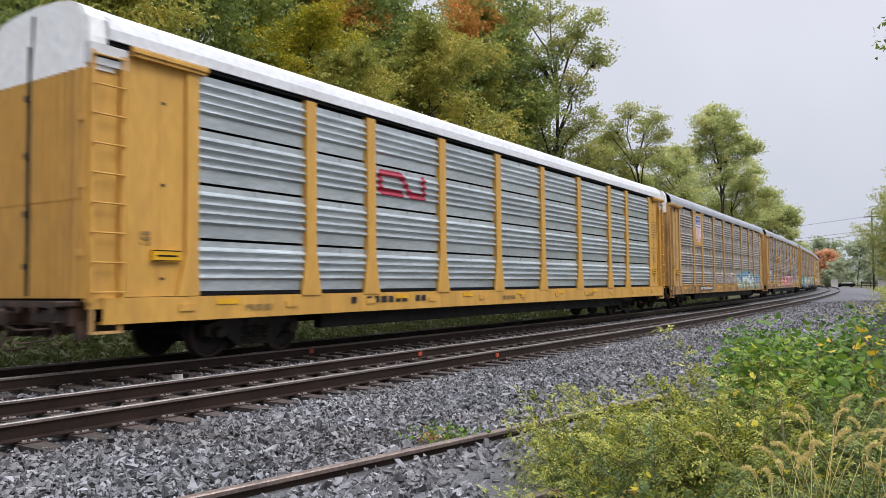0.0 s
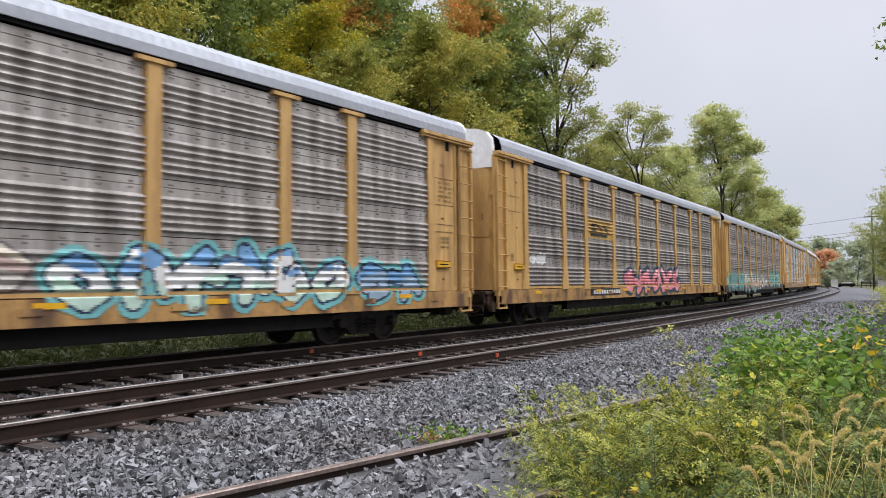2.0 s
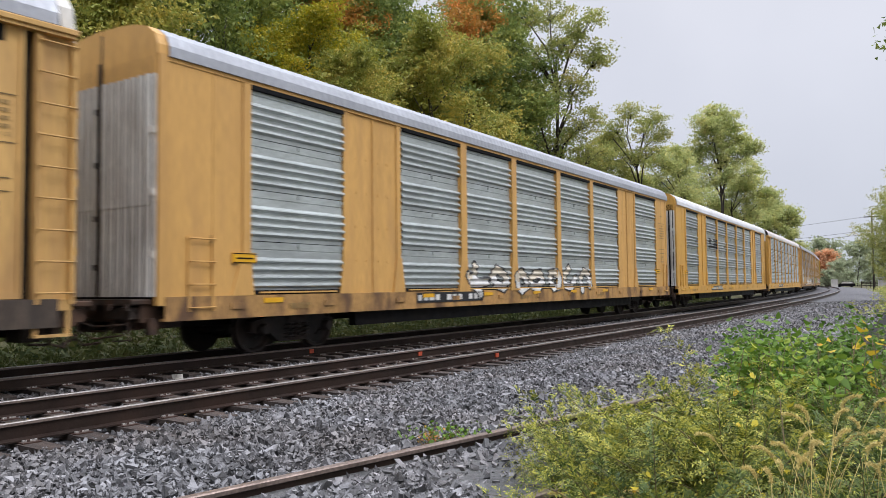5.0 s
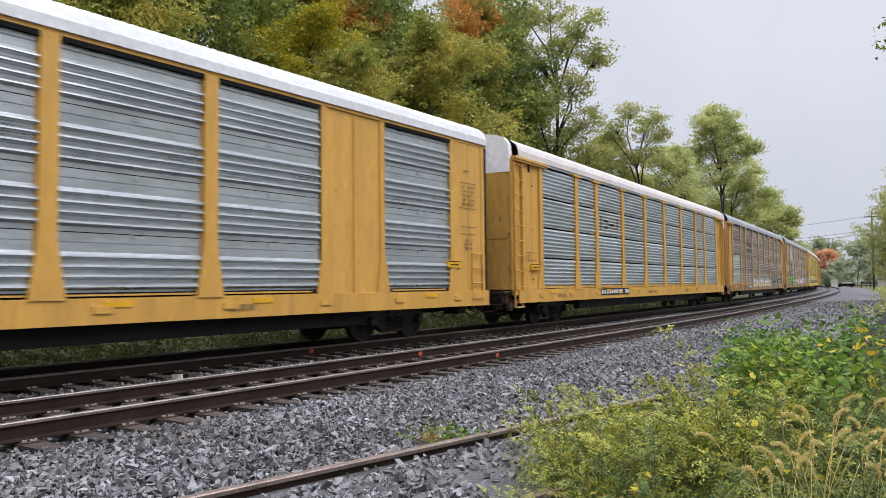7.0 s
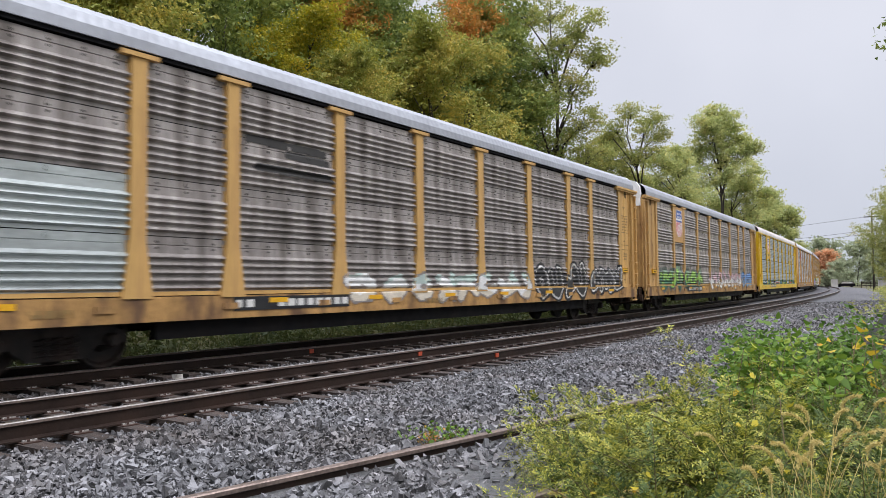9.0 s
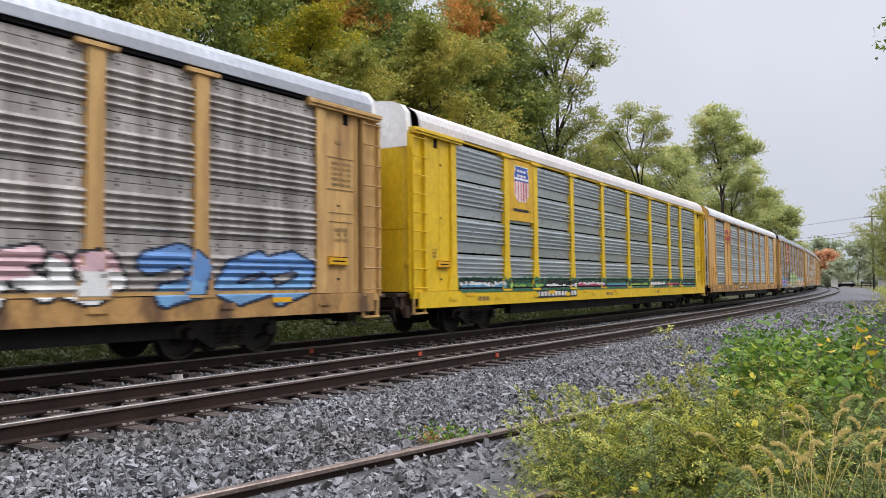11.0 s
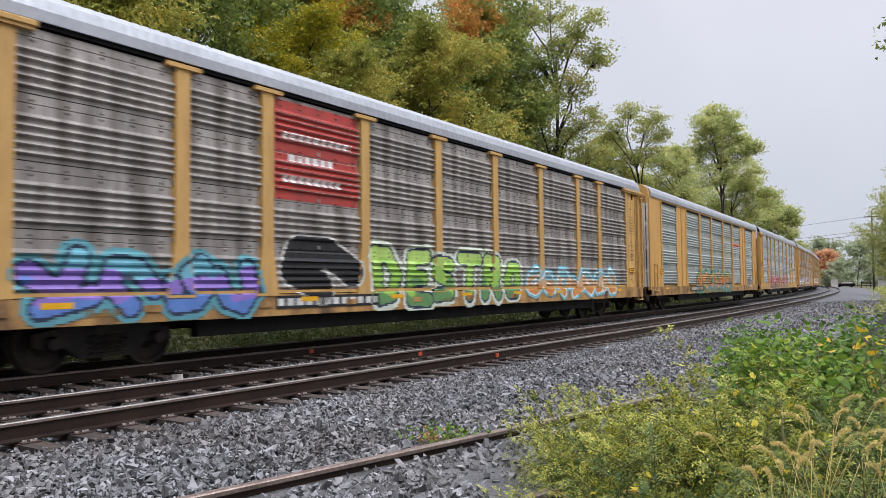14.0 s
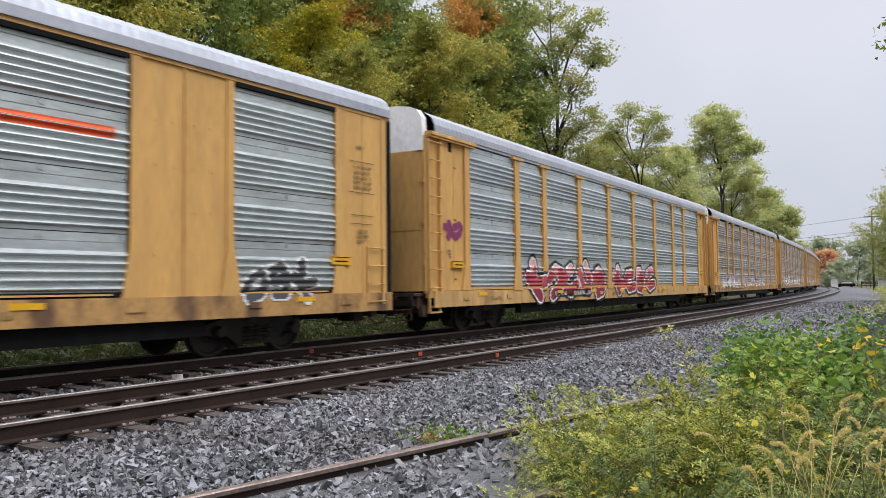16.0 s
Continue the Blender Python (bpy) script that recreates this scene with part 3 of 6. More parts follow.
grove("broadleaf_tree", "tall dark green broadleaf tree in the wood behind the tracks", "trees of the wood",
      [(8.6, 25.6, 1.0), (20.1, 27.5, 1.05), (34.6, 31.2, 1.1), (16.2, 34.3, 1.25), (29.4, 36.8, 1.35), (43.4, 40.9, 1.35), (0.2, 28.5, 1.0), (*bearing(0.070, 60.0), 1.25), (*bearing(0.045, 57.0), 1.12), (*bearing(0.115, 66.0), 0.95), (*bearing(-0.06, 50.0), 1.15)],
      z=0.2, height=19, spread=5.6, leaves=DEEP, per=42, size=0.112, seed=11, first=0.2, limbs=14, puff=0.55, tight=0.26)
grove("locust_tree", "olive-yellow feathery locust tree at the edge of the wood", "locusts at the edge of the wood",
      [(*bearing(0.002, 43.0), 1.0), (27.5, 24.6, 0.78), (14.0, 22.0, 0.7), (46.5, 28.6, 0.82)],
      z=0.1, height=16.5, spread=4.2, leaves=OLIVE, per=45, size=0.098, seed=23, first=0.16, limbs=14, puff=0.5, tight=0.22)
grove("maple_tree", "maple with orange autumn leaves above green ones", "maples turning colour",
      [(*bearing(-0.105, 47.0), 0.98), (*bearing(0.030, 52.0), 1.05)],
      z=0.4, height=21, spread=5.0, leaves=OLIVE, per=42, size=0.108, seed=31, first=0.25, limbs=13, puff=0.55, second=(FLAME, 0.26), tight=0.24)
grove("yellowing_tree", "tree with yellow autumn leaves between dark trunks", "yellowing trees in the wood",
      [(27.6, 28.2, 0.92)],
      z=0.3, height=17, spread=4.2, leaves=GOLD, per=48, size=0.082, seed=37, first=0.3, limbs=11, puff=0.5, tight=0.22)
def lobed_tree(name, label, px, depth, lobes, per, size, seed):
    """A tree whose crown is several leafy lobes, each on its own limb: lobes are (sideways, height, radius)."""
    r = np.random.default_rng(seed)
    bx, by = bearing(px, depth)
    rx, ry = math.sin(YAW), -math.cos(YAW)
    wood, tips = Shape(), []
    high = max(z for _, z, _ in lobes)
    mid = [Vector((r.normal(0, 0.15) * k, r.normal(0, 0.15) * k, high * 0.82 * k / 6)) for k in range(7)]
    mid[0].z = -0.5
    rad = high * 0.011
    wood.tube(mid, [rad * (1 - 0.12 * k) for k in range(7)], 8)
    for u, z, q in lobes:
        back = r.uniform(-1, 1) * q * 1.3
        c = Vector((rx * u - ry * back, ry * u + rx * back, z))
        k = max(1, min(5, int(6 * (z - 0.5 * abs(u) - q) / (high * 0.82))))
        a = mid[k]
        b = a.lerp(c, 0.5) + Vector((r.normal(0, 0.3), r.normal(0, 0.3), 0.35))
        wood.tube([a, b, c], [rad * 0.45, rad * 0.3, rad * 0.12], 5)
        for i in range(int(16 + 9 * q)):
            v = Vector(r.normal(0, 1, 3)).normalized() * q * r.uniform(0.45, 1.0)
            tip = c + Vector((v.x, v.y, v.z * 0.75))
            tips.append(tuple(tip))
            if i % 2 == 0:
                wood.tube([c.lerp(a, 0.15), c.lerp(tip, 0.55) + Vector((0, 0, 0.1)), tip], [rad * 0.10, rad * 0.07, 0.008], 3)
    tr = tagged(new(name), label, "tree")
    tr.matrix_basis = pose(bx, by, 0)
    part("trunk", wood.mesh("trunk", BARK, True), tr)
    # farther crowns take the leaf colour with mist painted in
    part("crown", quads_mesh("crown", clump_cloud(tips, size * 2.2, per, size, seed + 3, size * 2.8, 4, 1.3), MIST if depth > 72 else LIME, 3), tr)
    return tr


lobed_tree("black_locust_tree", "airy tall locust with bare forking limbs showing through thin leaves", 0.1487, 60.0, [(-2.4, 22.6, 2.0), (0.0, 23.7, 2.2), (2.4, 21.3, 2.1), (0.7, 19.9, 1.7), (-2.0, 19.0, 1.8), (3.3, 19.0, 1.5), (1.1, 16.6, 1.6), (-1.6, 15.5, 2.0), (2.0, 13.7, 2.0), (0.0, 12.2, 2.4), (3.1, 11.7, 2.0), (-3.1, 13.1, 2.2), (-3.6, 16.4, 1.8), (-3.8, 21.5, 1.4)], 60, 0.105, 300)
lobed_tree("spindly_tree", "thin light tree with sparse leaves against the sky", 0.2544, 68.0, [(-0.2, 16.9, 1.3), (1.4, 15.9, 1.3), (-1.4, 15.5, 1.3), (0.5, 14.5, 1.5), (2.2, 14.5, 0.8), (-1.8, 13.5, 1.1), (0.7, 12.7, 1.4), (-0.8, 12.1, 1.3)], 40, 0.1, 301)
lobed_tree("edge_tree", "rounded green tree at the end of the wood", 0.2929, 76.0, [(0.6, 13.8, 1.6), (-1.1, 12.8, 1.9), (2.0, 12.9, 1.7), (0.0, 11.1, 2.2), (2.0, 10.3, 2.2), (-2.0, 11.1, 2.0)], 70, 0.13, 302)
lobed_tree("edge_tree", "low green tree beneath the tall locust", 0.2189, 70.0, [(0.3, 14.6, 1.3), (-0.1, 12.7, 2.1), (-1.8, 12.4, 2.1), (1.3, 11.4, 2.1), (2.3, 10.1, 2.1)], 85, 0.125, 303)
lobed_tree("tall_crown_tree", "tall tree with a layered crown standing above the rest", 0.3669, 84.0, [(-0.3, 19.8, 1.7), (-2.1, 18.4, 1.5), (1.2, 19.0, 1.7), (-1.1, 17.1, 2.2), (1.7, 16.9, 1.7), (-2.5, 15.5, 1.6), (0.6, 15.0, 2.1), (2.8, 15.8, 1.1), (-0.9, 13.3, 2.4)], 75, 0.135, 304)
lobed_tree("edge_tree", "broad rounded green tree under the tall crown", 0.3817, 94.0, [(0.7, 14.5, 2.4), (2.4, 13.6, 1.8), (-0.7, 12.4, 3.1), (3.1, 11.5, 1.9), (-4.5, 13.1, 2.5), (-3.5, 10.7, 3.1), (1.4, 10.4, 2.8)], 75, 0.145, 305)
lobed_tree("edge_tree", "low green tree at the end of the wood, mist painted into its leaves", 0.4297, 120.0, [(0.0, 13.5, 2.0), (1.5, 12.1, 1.8), (-1.3, 11.1, 2.5), (2.8, 10.8, 1.2), (-3.1, 10.6, 2.7), (0.4, 9.8, 2.2)], 80, 0.17, 306)

for i, (px, dep, f) in enumerate(((0.165, 56.0, 0.62), (0.310, 92.0, 0.85), (0.375, 112.0, 0.9), (0.452, 142.0, 0.78))):
    x, y = bearing(px, dep)
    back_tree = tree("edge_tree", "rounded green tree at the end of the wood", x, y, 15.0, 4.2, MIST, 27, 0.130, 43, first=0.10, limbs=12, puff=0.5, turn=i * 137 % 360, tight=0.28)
    back_tree.scale = (f, f, f)
    tagged(back_tree, group="trees at the end of the wood")

# undergrowth along the foot of the wood
us, uo = rng.uniform(-6, 75, 900), rng.uniform(15.6, 21.5, 900)
uc = np.array([(*place(a, b)[:2], -0.35 + rng.uniform(0.1, 0.4) + max(0, b - 17) * rng.uniform(0.1, 0.55)) for a, b in zip(us, uo)])
tagged(new("undergrowth", quads_mesh("undergrowth", leaf_cloud(uc, (0.5, 0.5, 0.28), 80, 0.085, 61, aspect=0.8), SHADE, 3)), "mixed weeds and brambles at the foot of the wood, shade painted into their leaves", "undergrowth", kind="stuff")
gs_, go_ = rng.uniform(-4, 45, 260), rng.uniform(14.9, 17.2, 260)
gc = np.array([(*place(a, b)[:2], -0.22) for a, b in zip(gs_, go_)])
tagged(new("grass", quads_mesh("grass", leaf_cloud(gc, (0.35, 0.35, 0.10), 70, 0.10, 63, flat=2.2, aspect=0.16), SHADE, 3)), "green grass along the edge of the ballast, shade painted into its colour", "grass", kind="stuff")

ws = rng.uniform(34, 150, 520)
wc = np.array([(*place(a, o)[:2], BASE + rng.uniform(0.0, 0.35) + max(0, 2 - o) * 0.12) for a, o in zip(ws, rng.uniform(-5.0, 2.4, 520))])
tagged(new("lineside_weeds", quads_mesh("lineside_weeds", leaf_cloud(wc, (0.6, 0.6, 0.2), 60, 0.09, 65, aspect=0.8), LIME, 3)), "low green and yellow weeds beside the curve", "weeds", kind="stuff")

# trees on the camera's side of the line; rear ones unseen, added for dark reflections
grove("lineside_tree", "green tree beside the line in thin mist, the rear ones added out of view", "trees beside the line",
      [(58.5, 3.2, 0.58), (70.0, 5.6, 0.55), (69.6, 3.4, 0.78), (53.6, 0.8, 0.7), (95.8, 7.2, 0.8), (44.2, -2.0, 0.75), (32.0, -8.5, 0.9), (20.3, -12.0, 1.0), (-6.4, -11.8, 1.0), (-30.1, -7.3, 1.1)],
      z=BASE, height=14, spread=4.4, leaves=LIME, per=24, size=0.105, seed=71, first=0.04, limbs=12, puff=0.55)
ov = tree("overhanging_tree", "green tree whose outer twigs hang into view", 13.38, -1.58, 8.2, 3.0, DEEP, 60, 0.042, 73, first=0.42, limbs=11, puff=0.16, z=BASE, tight=0.10)

# trees far down the line, haze painted into their leaf colours
grove("distant_tree", "green tree far down the line, haze painted into its leaves", "far trees in the mist",
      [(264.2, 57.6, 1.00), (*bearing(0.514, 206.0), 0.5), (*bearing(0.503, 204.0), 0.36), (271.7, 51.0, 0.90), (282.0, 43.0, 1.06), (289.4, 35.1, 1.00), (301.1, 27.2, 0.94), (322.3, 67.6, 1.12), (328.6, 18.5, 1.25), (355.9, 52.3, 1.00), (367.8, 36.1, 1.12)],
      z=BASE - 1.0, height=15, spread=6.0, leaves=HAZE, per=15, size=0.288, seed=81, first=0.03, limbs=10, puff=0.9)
tree("distant_maple", "orange maple far down the line, haze painted into its leaves", *bearing(0.499, 214.0), 10.4, 3.4, HAZE_ORANGE, 15, 0.25, 83, first=0.1, limbs=10, puff=0.9, z=BASE)

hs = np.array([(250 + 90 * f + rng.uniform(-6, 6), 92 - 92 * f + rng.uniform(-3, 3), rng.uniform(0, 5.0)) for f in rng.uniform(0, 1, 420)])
tagged(new("distant_thicket", quads_mesh("distant_thicket", leaf_cloud(hs, (1.2, 1.2, 0.6), 50, 0.35, 91, aspect=0.8), HAZE, 3)), "green thicket closing the view down the line, haze painted into its leaves", "thicket", kind="stuff")

# ---- crossing far down the line ----
cab = tagged(new("signal_cabinet"), "white signal cabinet beside the level crossing", "cabinet")
cab.matrix_basis = pose(*bearing(0.5115, 194.0), BASE, 0, 0, 10) @ Matrix.Diagonal((0.85, 0.85, 0.85, 1))
part("cabinet_body", Shape().box(-0.8, 0.8, -0.9, 0.9, 0.12, 2.3, bevel=0.05).mesh("cabinet_body", WHITE_DIRTY), cab)
part("cabinet_roof", Shape().box(-0.9, 0.9, -1.0, 1.0, 2.3, 2.42, bevel=0.04).mesh("cabinet_roof", WHITE_DIRTY), cab)
part("plinth", Shape().box(-0.95, 0.95, -1.05, 1.05, -0.2, 0.12).mesh("plinth", CONCRETE), cab)
van = tagged(new("parked_car"), "dark parked car at the far level crossing", "car")
van.matrix_basis = pose(219.8, 29.4, BASE, 0, 0, 100)
part("car_body", Shape().plate([(-2.2, 0.35), (2.2, 0.35), (2.25, 0.85), (1.2, 1.0), (0.6, 1.5), (-1.5, 1.5), (-2.1, 1.0), (-2.25, 0.8)], -0.85, 0.85).mesh("car_body", BLACK), van)
part("window", Shape().plate([(1.0, 1.02), (0.55, 1.42), (-1.4, 1.42), (-1.85, 1.02)], -0.86, 0.86).mesh("window", WHITE_DIRTY), van)
wheel_car = Shape().disc(0, 0.33, [(-0.1, 0.0), (-0.1, 0.33), (0.1, 0.33), (0.1, 0.0)], 16).mesh("wheel", GAP)
for a in (-1.35, 1.35):
    for b in (-0.8, 0.8):
        part("wheel", wheel_car, van, Matrix.Translation((a, b, 0)))
fence = tagged(new("fence"), "low brown lineside fence near the crossing", "fence")
fence.matrix_basis = pose(216.0, 25.3, BASE, 0, 0, -80)
for i in range(9):
    part("post", Shape().box(-0.08, 0.08, -0.08, 0.08, -0.2, 1.5).mesh("post", STEEL), fence, Matrix.Translation((i * 1.0, 0, 0)))
for zz in (0.5, 0.9, 1.3):
    part("fence_rail", Shape().box(-0.1, 8.1, -0.03, 0.03, zz - 0.09, zz + 0.09).mesh("fence_rail", STEEL), fence)
shed = tagged(new("shed"), "small grey lineside shed with a low roof", "shed")
shed.matrix_basis = pose(189.4, 17.3, BASE, 0, 0, 8)
part("wall", Shape().box(-2, 2, -1.6, 1.6, -0.2, 2.2).mesh("wall", CONCRETE), shed)
part("roof", Shape().prism([(-1.9, 2.2), (1.9, 2.2), (1.9, 2.32), (0, 2.75), (-1.9, 2.32)], -2.2, 2.2).mesh("roof", CONCRETE), shed)
pole = tagged(new("utility_pole"), "weathered timber utility pole with a crossarm", "utility pole")
pole.matrix_basis = pose(137.0, 14.3, BASE)
part("post", Shape().tube([(0, 0, -0.5), (0, 0, 5), (0, 0, 12.6)], [0.17, 0.15, 0.11], 10).mesh("post", BARK, True), pole)
part("crossarm", Shape().box(-0.06, 0.06, -1.1, 1.1, 11.6, 11.75).mesh("crossarm", BARK), pole)
for zz, sag in ((9.0, 0.5), (9.6, 0.6), (11.8, 0.5)):
    pts = [(137 + 55 * f, 14.3 + 65 * f, zz + BASE - sag * 4 * f * (1 - f)) for f in np.linspace(0, 1, 13)]
    w = tagged(new("overhead_wire", Shape().tube(pts, [0.022] * 13, 4).mesh("overhead_wire", BLACK)), "thin dark overhead wire across the line", "wire")

# ---- plants beside the siding ----


def weed_mesh(seed, height, stems, feather, lean):
    """Arching plumes: each stem bows over under rows of drooping sprigs set with two ranks of narrow leaves."""
    r = np.random.default_rng(seed)
    wood, leaf, tip = Shape(), [], []
    for k in range(stems):
        w = 2 * math.pi * (k + r.uniform(-0.3, 0.3)) / stems
        o = r.uniform(0.2, 0.85)
        d = Vector((o * math.cos(w) + lean[0], o * math.sin(w) + lean[1], 1)).normalized()
        p = Vector((r.normal(0, 0.05), r.normal(0, 0.05), -0.05))
        L = height * r.uniform(0.75, 1.15)
        pts = [p]
        n = 10
        for i in range(n):
            d = (d + Vector((d.x, d.y, 0)) * 0.10 + Vector((0, 0, -0.10 * i / n)) + Vector(r.normal(0, 0.035, 3))).normalized()
            p = p + d * (L / n)
            pts.append(p)
        wood.tube(pts, [0.006 * (1 - 0.75 * i / n) for i in range(n + 1)], 4)
        for i in range(2, n + 1):
            for j in range(feather):
                f = (i + r.uniform(-1, 0)) / n
                base = pts[i - 1].lerp(pts[i], r.uniform(0, 1))
                along = (pts[i] - pts[i - 1]).normalized()
                a = r.uniform(0, 2 * math.pi)
                side = along.cross(Vector((math.cos(a), math.sin(a), 0.3))).normalized()
                out = (along * 0.75 + side * 0.8 + Vector((0, 0, 0.15))).normalized()
                ln = (0.05 + 0.20 * math.sin(math.pi * min(1, f * 0.72 + 0.2))) * r.uniform(0.6, 1.25)
                m = int(4 + ln * 56)
                flat = out.cross(Vector((r.normal(0, 0.25), r.normal(0, 0.25), 1))).normalized()
                for q in range(m):
                    u = (q + 0.5) / m
                    c = base + out * ln * u + Vector((0, 0, -0.45 * ln * u * u))
                    fwd = (out + Vector((0, 0, -0.7 * u))).normalized()
                    ld = (fwd * 0.75 + flat * (0.8 if q % 2 else -0.8) + Vector(r.normal(0, 0.16, 3))).normalized()
                    lw = ld.cross(fwd.cross(flat)).normalized()
                    ll, lb = 0.0150 * r.uniform(0.7, 1.4) * (1.25 - 0.55 * u), 0.0054 * (1.2 - 0.4 * u)
                    (tip if f > 0.55 and r.uniform() < 0.25 + 0.55 * u else leaf).append((c, c + ld * ll + lw * lb, c + ld * ll * 2.1 + Vector((0, 0, -0.003)), c + ld * ll - lw * lb))
    return wood.mesh("stalk", STALK, True), np.array(leaf), np.array(tip)


WEEDS = []
for sd, hh, ln in ((101, 1.02, (0.05, 0.02)), (102, 0.9, (-0.12, 0.1)), (103, 1.1, (0.0, -0.08)), (104, 0.75, (0.15, 0.12)), (105, 0.95, (-0.05, 0.2))):
    st, lf, tp = weed_mesh(sd, hh, 9, 5, ln)
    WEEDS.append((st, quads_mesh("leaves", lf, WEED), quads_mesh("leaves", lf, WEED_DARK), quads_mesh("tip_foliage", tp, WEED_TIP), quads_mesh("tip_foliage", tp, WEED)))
SWAY = []


def weed(x, y, z, kind, f, turn, dark=0, label="feathery yellow-green weed arching over the siding"):
    w = tagged(new("feathery_weed"), label, "weed", "weeds beside the siding")
    w.matrix_basis = pose(x, y, z, 0, 0, turn)
    w.scale = (f, f, f)
    tagged(part("stalk", WEEDS[kind][0], w), kind="stuff")
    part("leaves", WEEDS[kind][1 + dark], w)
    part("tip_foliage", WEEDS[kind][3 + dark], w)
    SWAY.append((w, x, y, z, turn))


def spot(px, depth):
    """Ground place in a direction given as the tangent of the angle off the view axis, at a depth."""
    fx, fy = math.cos(YAW), math.sin(YAW)
    px, depth = px * 0.82, depth * 1.17
    return depth * (fx + fy * px), depth * (fy - fx * px)


WEED_SPOTS = []
wr = np.random.default_rng(9)
for i in range(20):
    px = wr.uniform(0.27, 0.50)
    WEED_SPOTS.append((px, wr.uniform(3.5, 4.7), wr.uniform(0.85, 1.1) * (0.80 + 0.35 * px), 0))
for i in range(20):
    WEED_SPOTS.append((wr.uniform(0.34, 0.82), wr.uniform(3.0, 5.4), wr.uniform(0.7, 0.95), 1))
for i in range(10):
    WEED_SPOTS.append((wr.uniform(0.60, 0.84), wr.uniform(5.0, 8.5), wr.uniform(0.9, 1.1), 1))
for i in range(5):
    WEED_SPOTS.append((wr.uniform(0.17, 0.26), wr.uniform(4.1, 4.7), wr.uniform(0.6, 0.78), 0))
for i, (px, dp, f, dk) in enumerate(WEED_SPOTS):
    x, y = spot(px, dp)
    weed(x, y, -0.2, i % 5, f, float(wr.uniform(0, 360)), dk, "dark green feathery weed, thicket shade painted into its leaves" if dk else "feathery yellow-green weed arching over the siding")


def leaf_fans(centers, count, size, seed, spread):
    """Broad folded leaves: six-cornered, facing upwards and outwards."""
    r = np.random.default_rng(seed)
    out = []
    for c in centers:
        for k in range(count):
            p = Vector(c) + Vector(r.normal(0, 1, 3) * np.array(spread))
            n = Vector((r.normal(0, 0.75), r.normal(0, 0.75), 1)).normalized()
            a = n.cross(Vector(r.normal(0, 1, 3))).normalized()
            b = n.cross(a)
            s = size * r.uniform(0.6, 1.3)
            dip = n * (-0.25 * s)
            out.append((p - a * s, p - a * 0.55 * s + b * 0.62 * s + dip, p + a * 0.2 * s + b * 0.55 * s + dip, p + a * 1.1 * s, p + a * 0.2 * s - b * 0.55 * s + dip, p - a * 0.55 * s - b * 0.62 * s + dip))
    return np.array(out)


def vine(name, label, spots, mat, count, size, seed, spread, z0):
    v = tagged(new(name), label, "plant")
    sh = Shape()
    cs = []
    r = np.random.default_rng(seed)
    for px, dp, h in spots:
        x, y = spot(px, dp)
        sh.tube([(x + r.normal(0, 0.1), y + r.normal(0, 0.1), z0 - 0.05), (x + r.normal(0, 0.06), y + r.normal(0, 0.06), z0 + h * 0.5), (x, y, z0 + h)], [0.008, 0.006, 0.003], 5)
        cs.append((x, y, z0 + h))
        for lower in (0.82, 0.62, 0.42):
            cs.append((x + r.normal(0, 0.08), y + r.normal(0, 0.08), z0 + h * lower))
    tagged(part("stalk", sh.mesh("stalk", STALK, True), v), kind="stuff")
    part("leaves", quads_mesh("leaves", leaf_fans(cs, count, size, seed, spread), mat, 6), v)
    return v


vr = np.random.default_rng(12)
vine("bramble", "broad green leafy bramble topping the thicket", [(vr.uniform(0.46, 0.66), vr.uniform(4.9, 6.2), vr.uniform(0.62, 1.0)) for i in range(64)], VINE, 24, 0.029, 201, (0.12, 0.12, 0.075), -0.18)
vine("bramble", "green leafy bramble behind the thicket", [(vr.uniform(0.62, 0.86), vr.uniform(5.6, 7.6), vr.uniform(0.75, 1.05)) for i in range(34)], VINE, 16, 0.029, 209, (0.15, 0.15, 0.08), -0.18)
vine("bramble", "low green leafy bramble in the thicket", [(vr.uniform(0.50, 0.64), vr.uniform(4.2, 4.9), vr.uniform(0.6, 0.82)) for i in range(14)], VINE, 6, 0.038, 202, (0.12, 0.12, 0.07), -0.18)
vine("yellow_vine", "yellow autumn leaves on a climbing vine", [(vr.uniform(0.655, 0.69), vr.uniform(4.9, 5.3), vr.uniform(0.94, 1.04)) for i in range(4)], YLEAF, 3, 0.036, 203, (0.07, 0.07, 0.05), -0.18)
vine("yellow_vine", "scattered yellow leaves among the weeds", [(vr.uniform(0.26, 0.72), vr.uniform(3.3, 5.0), vr.uniform(0.25, 0.8)) for i in range(16)], YLEAF, 2, 0.026, 204, (0.10, 0.10, 0.06), -0.18)
vine("yellow_vine", "bright yellow-green leaves at the foot of the thicket", [(vr.uniform(0.24, 0.62), vr.uniform(3.15, 3.7), vr.uniform(0.12, 0.42)) for i in range(22)], YLEAF, 2, 0.024, 206, (0.08, 0.08, 0.05), -0.18)
vine("seedling", "small green and red seedling beside the siding rail", [(0.0 + vr.uniform(-0.03, 0.05), vr.uniform(5.55, 5.75), vr.uniform(0.08, 0.2)) for i in range(7)], VINE, 6, 0.022, 205, (0.07, 0.07, 0.03), -0.13)
vine("seedling", "small reddish weed against the siding rail", [(-0.02 + vr.uniform(-0.012, 0.012), vr.uniform(5.6, 5.7), vr.uniform(0.06, 0.16)) for i in range(6)], FLAME, 7, 0.013, 211, (0.03, 0.03, 0.03), -0.13)


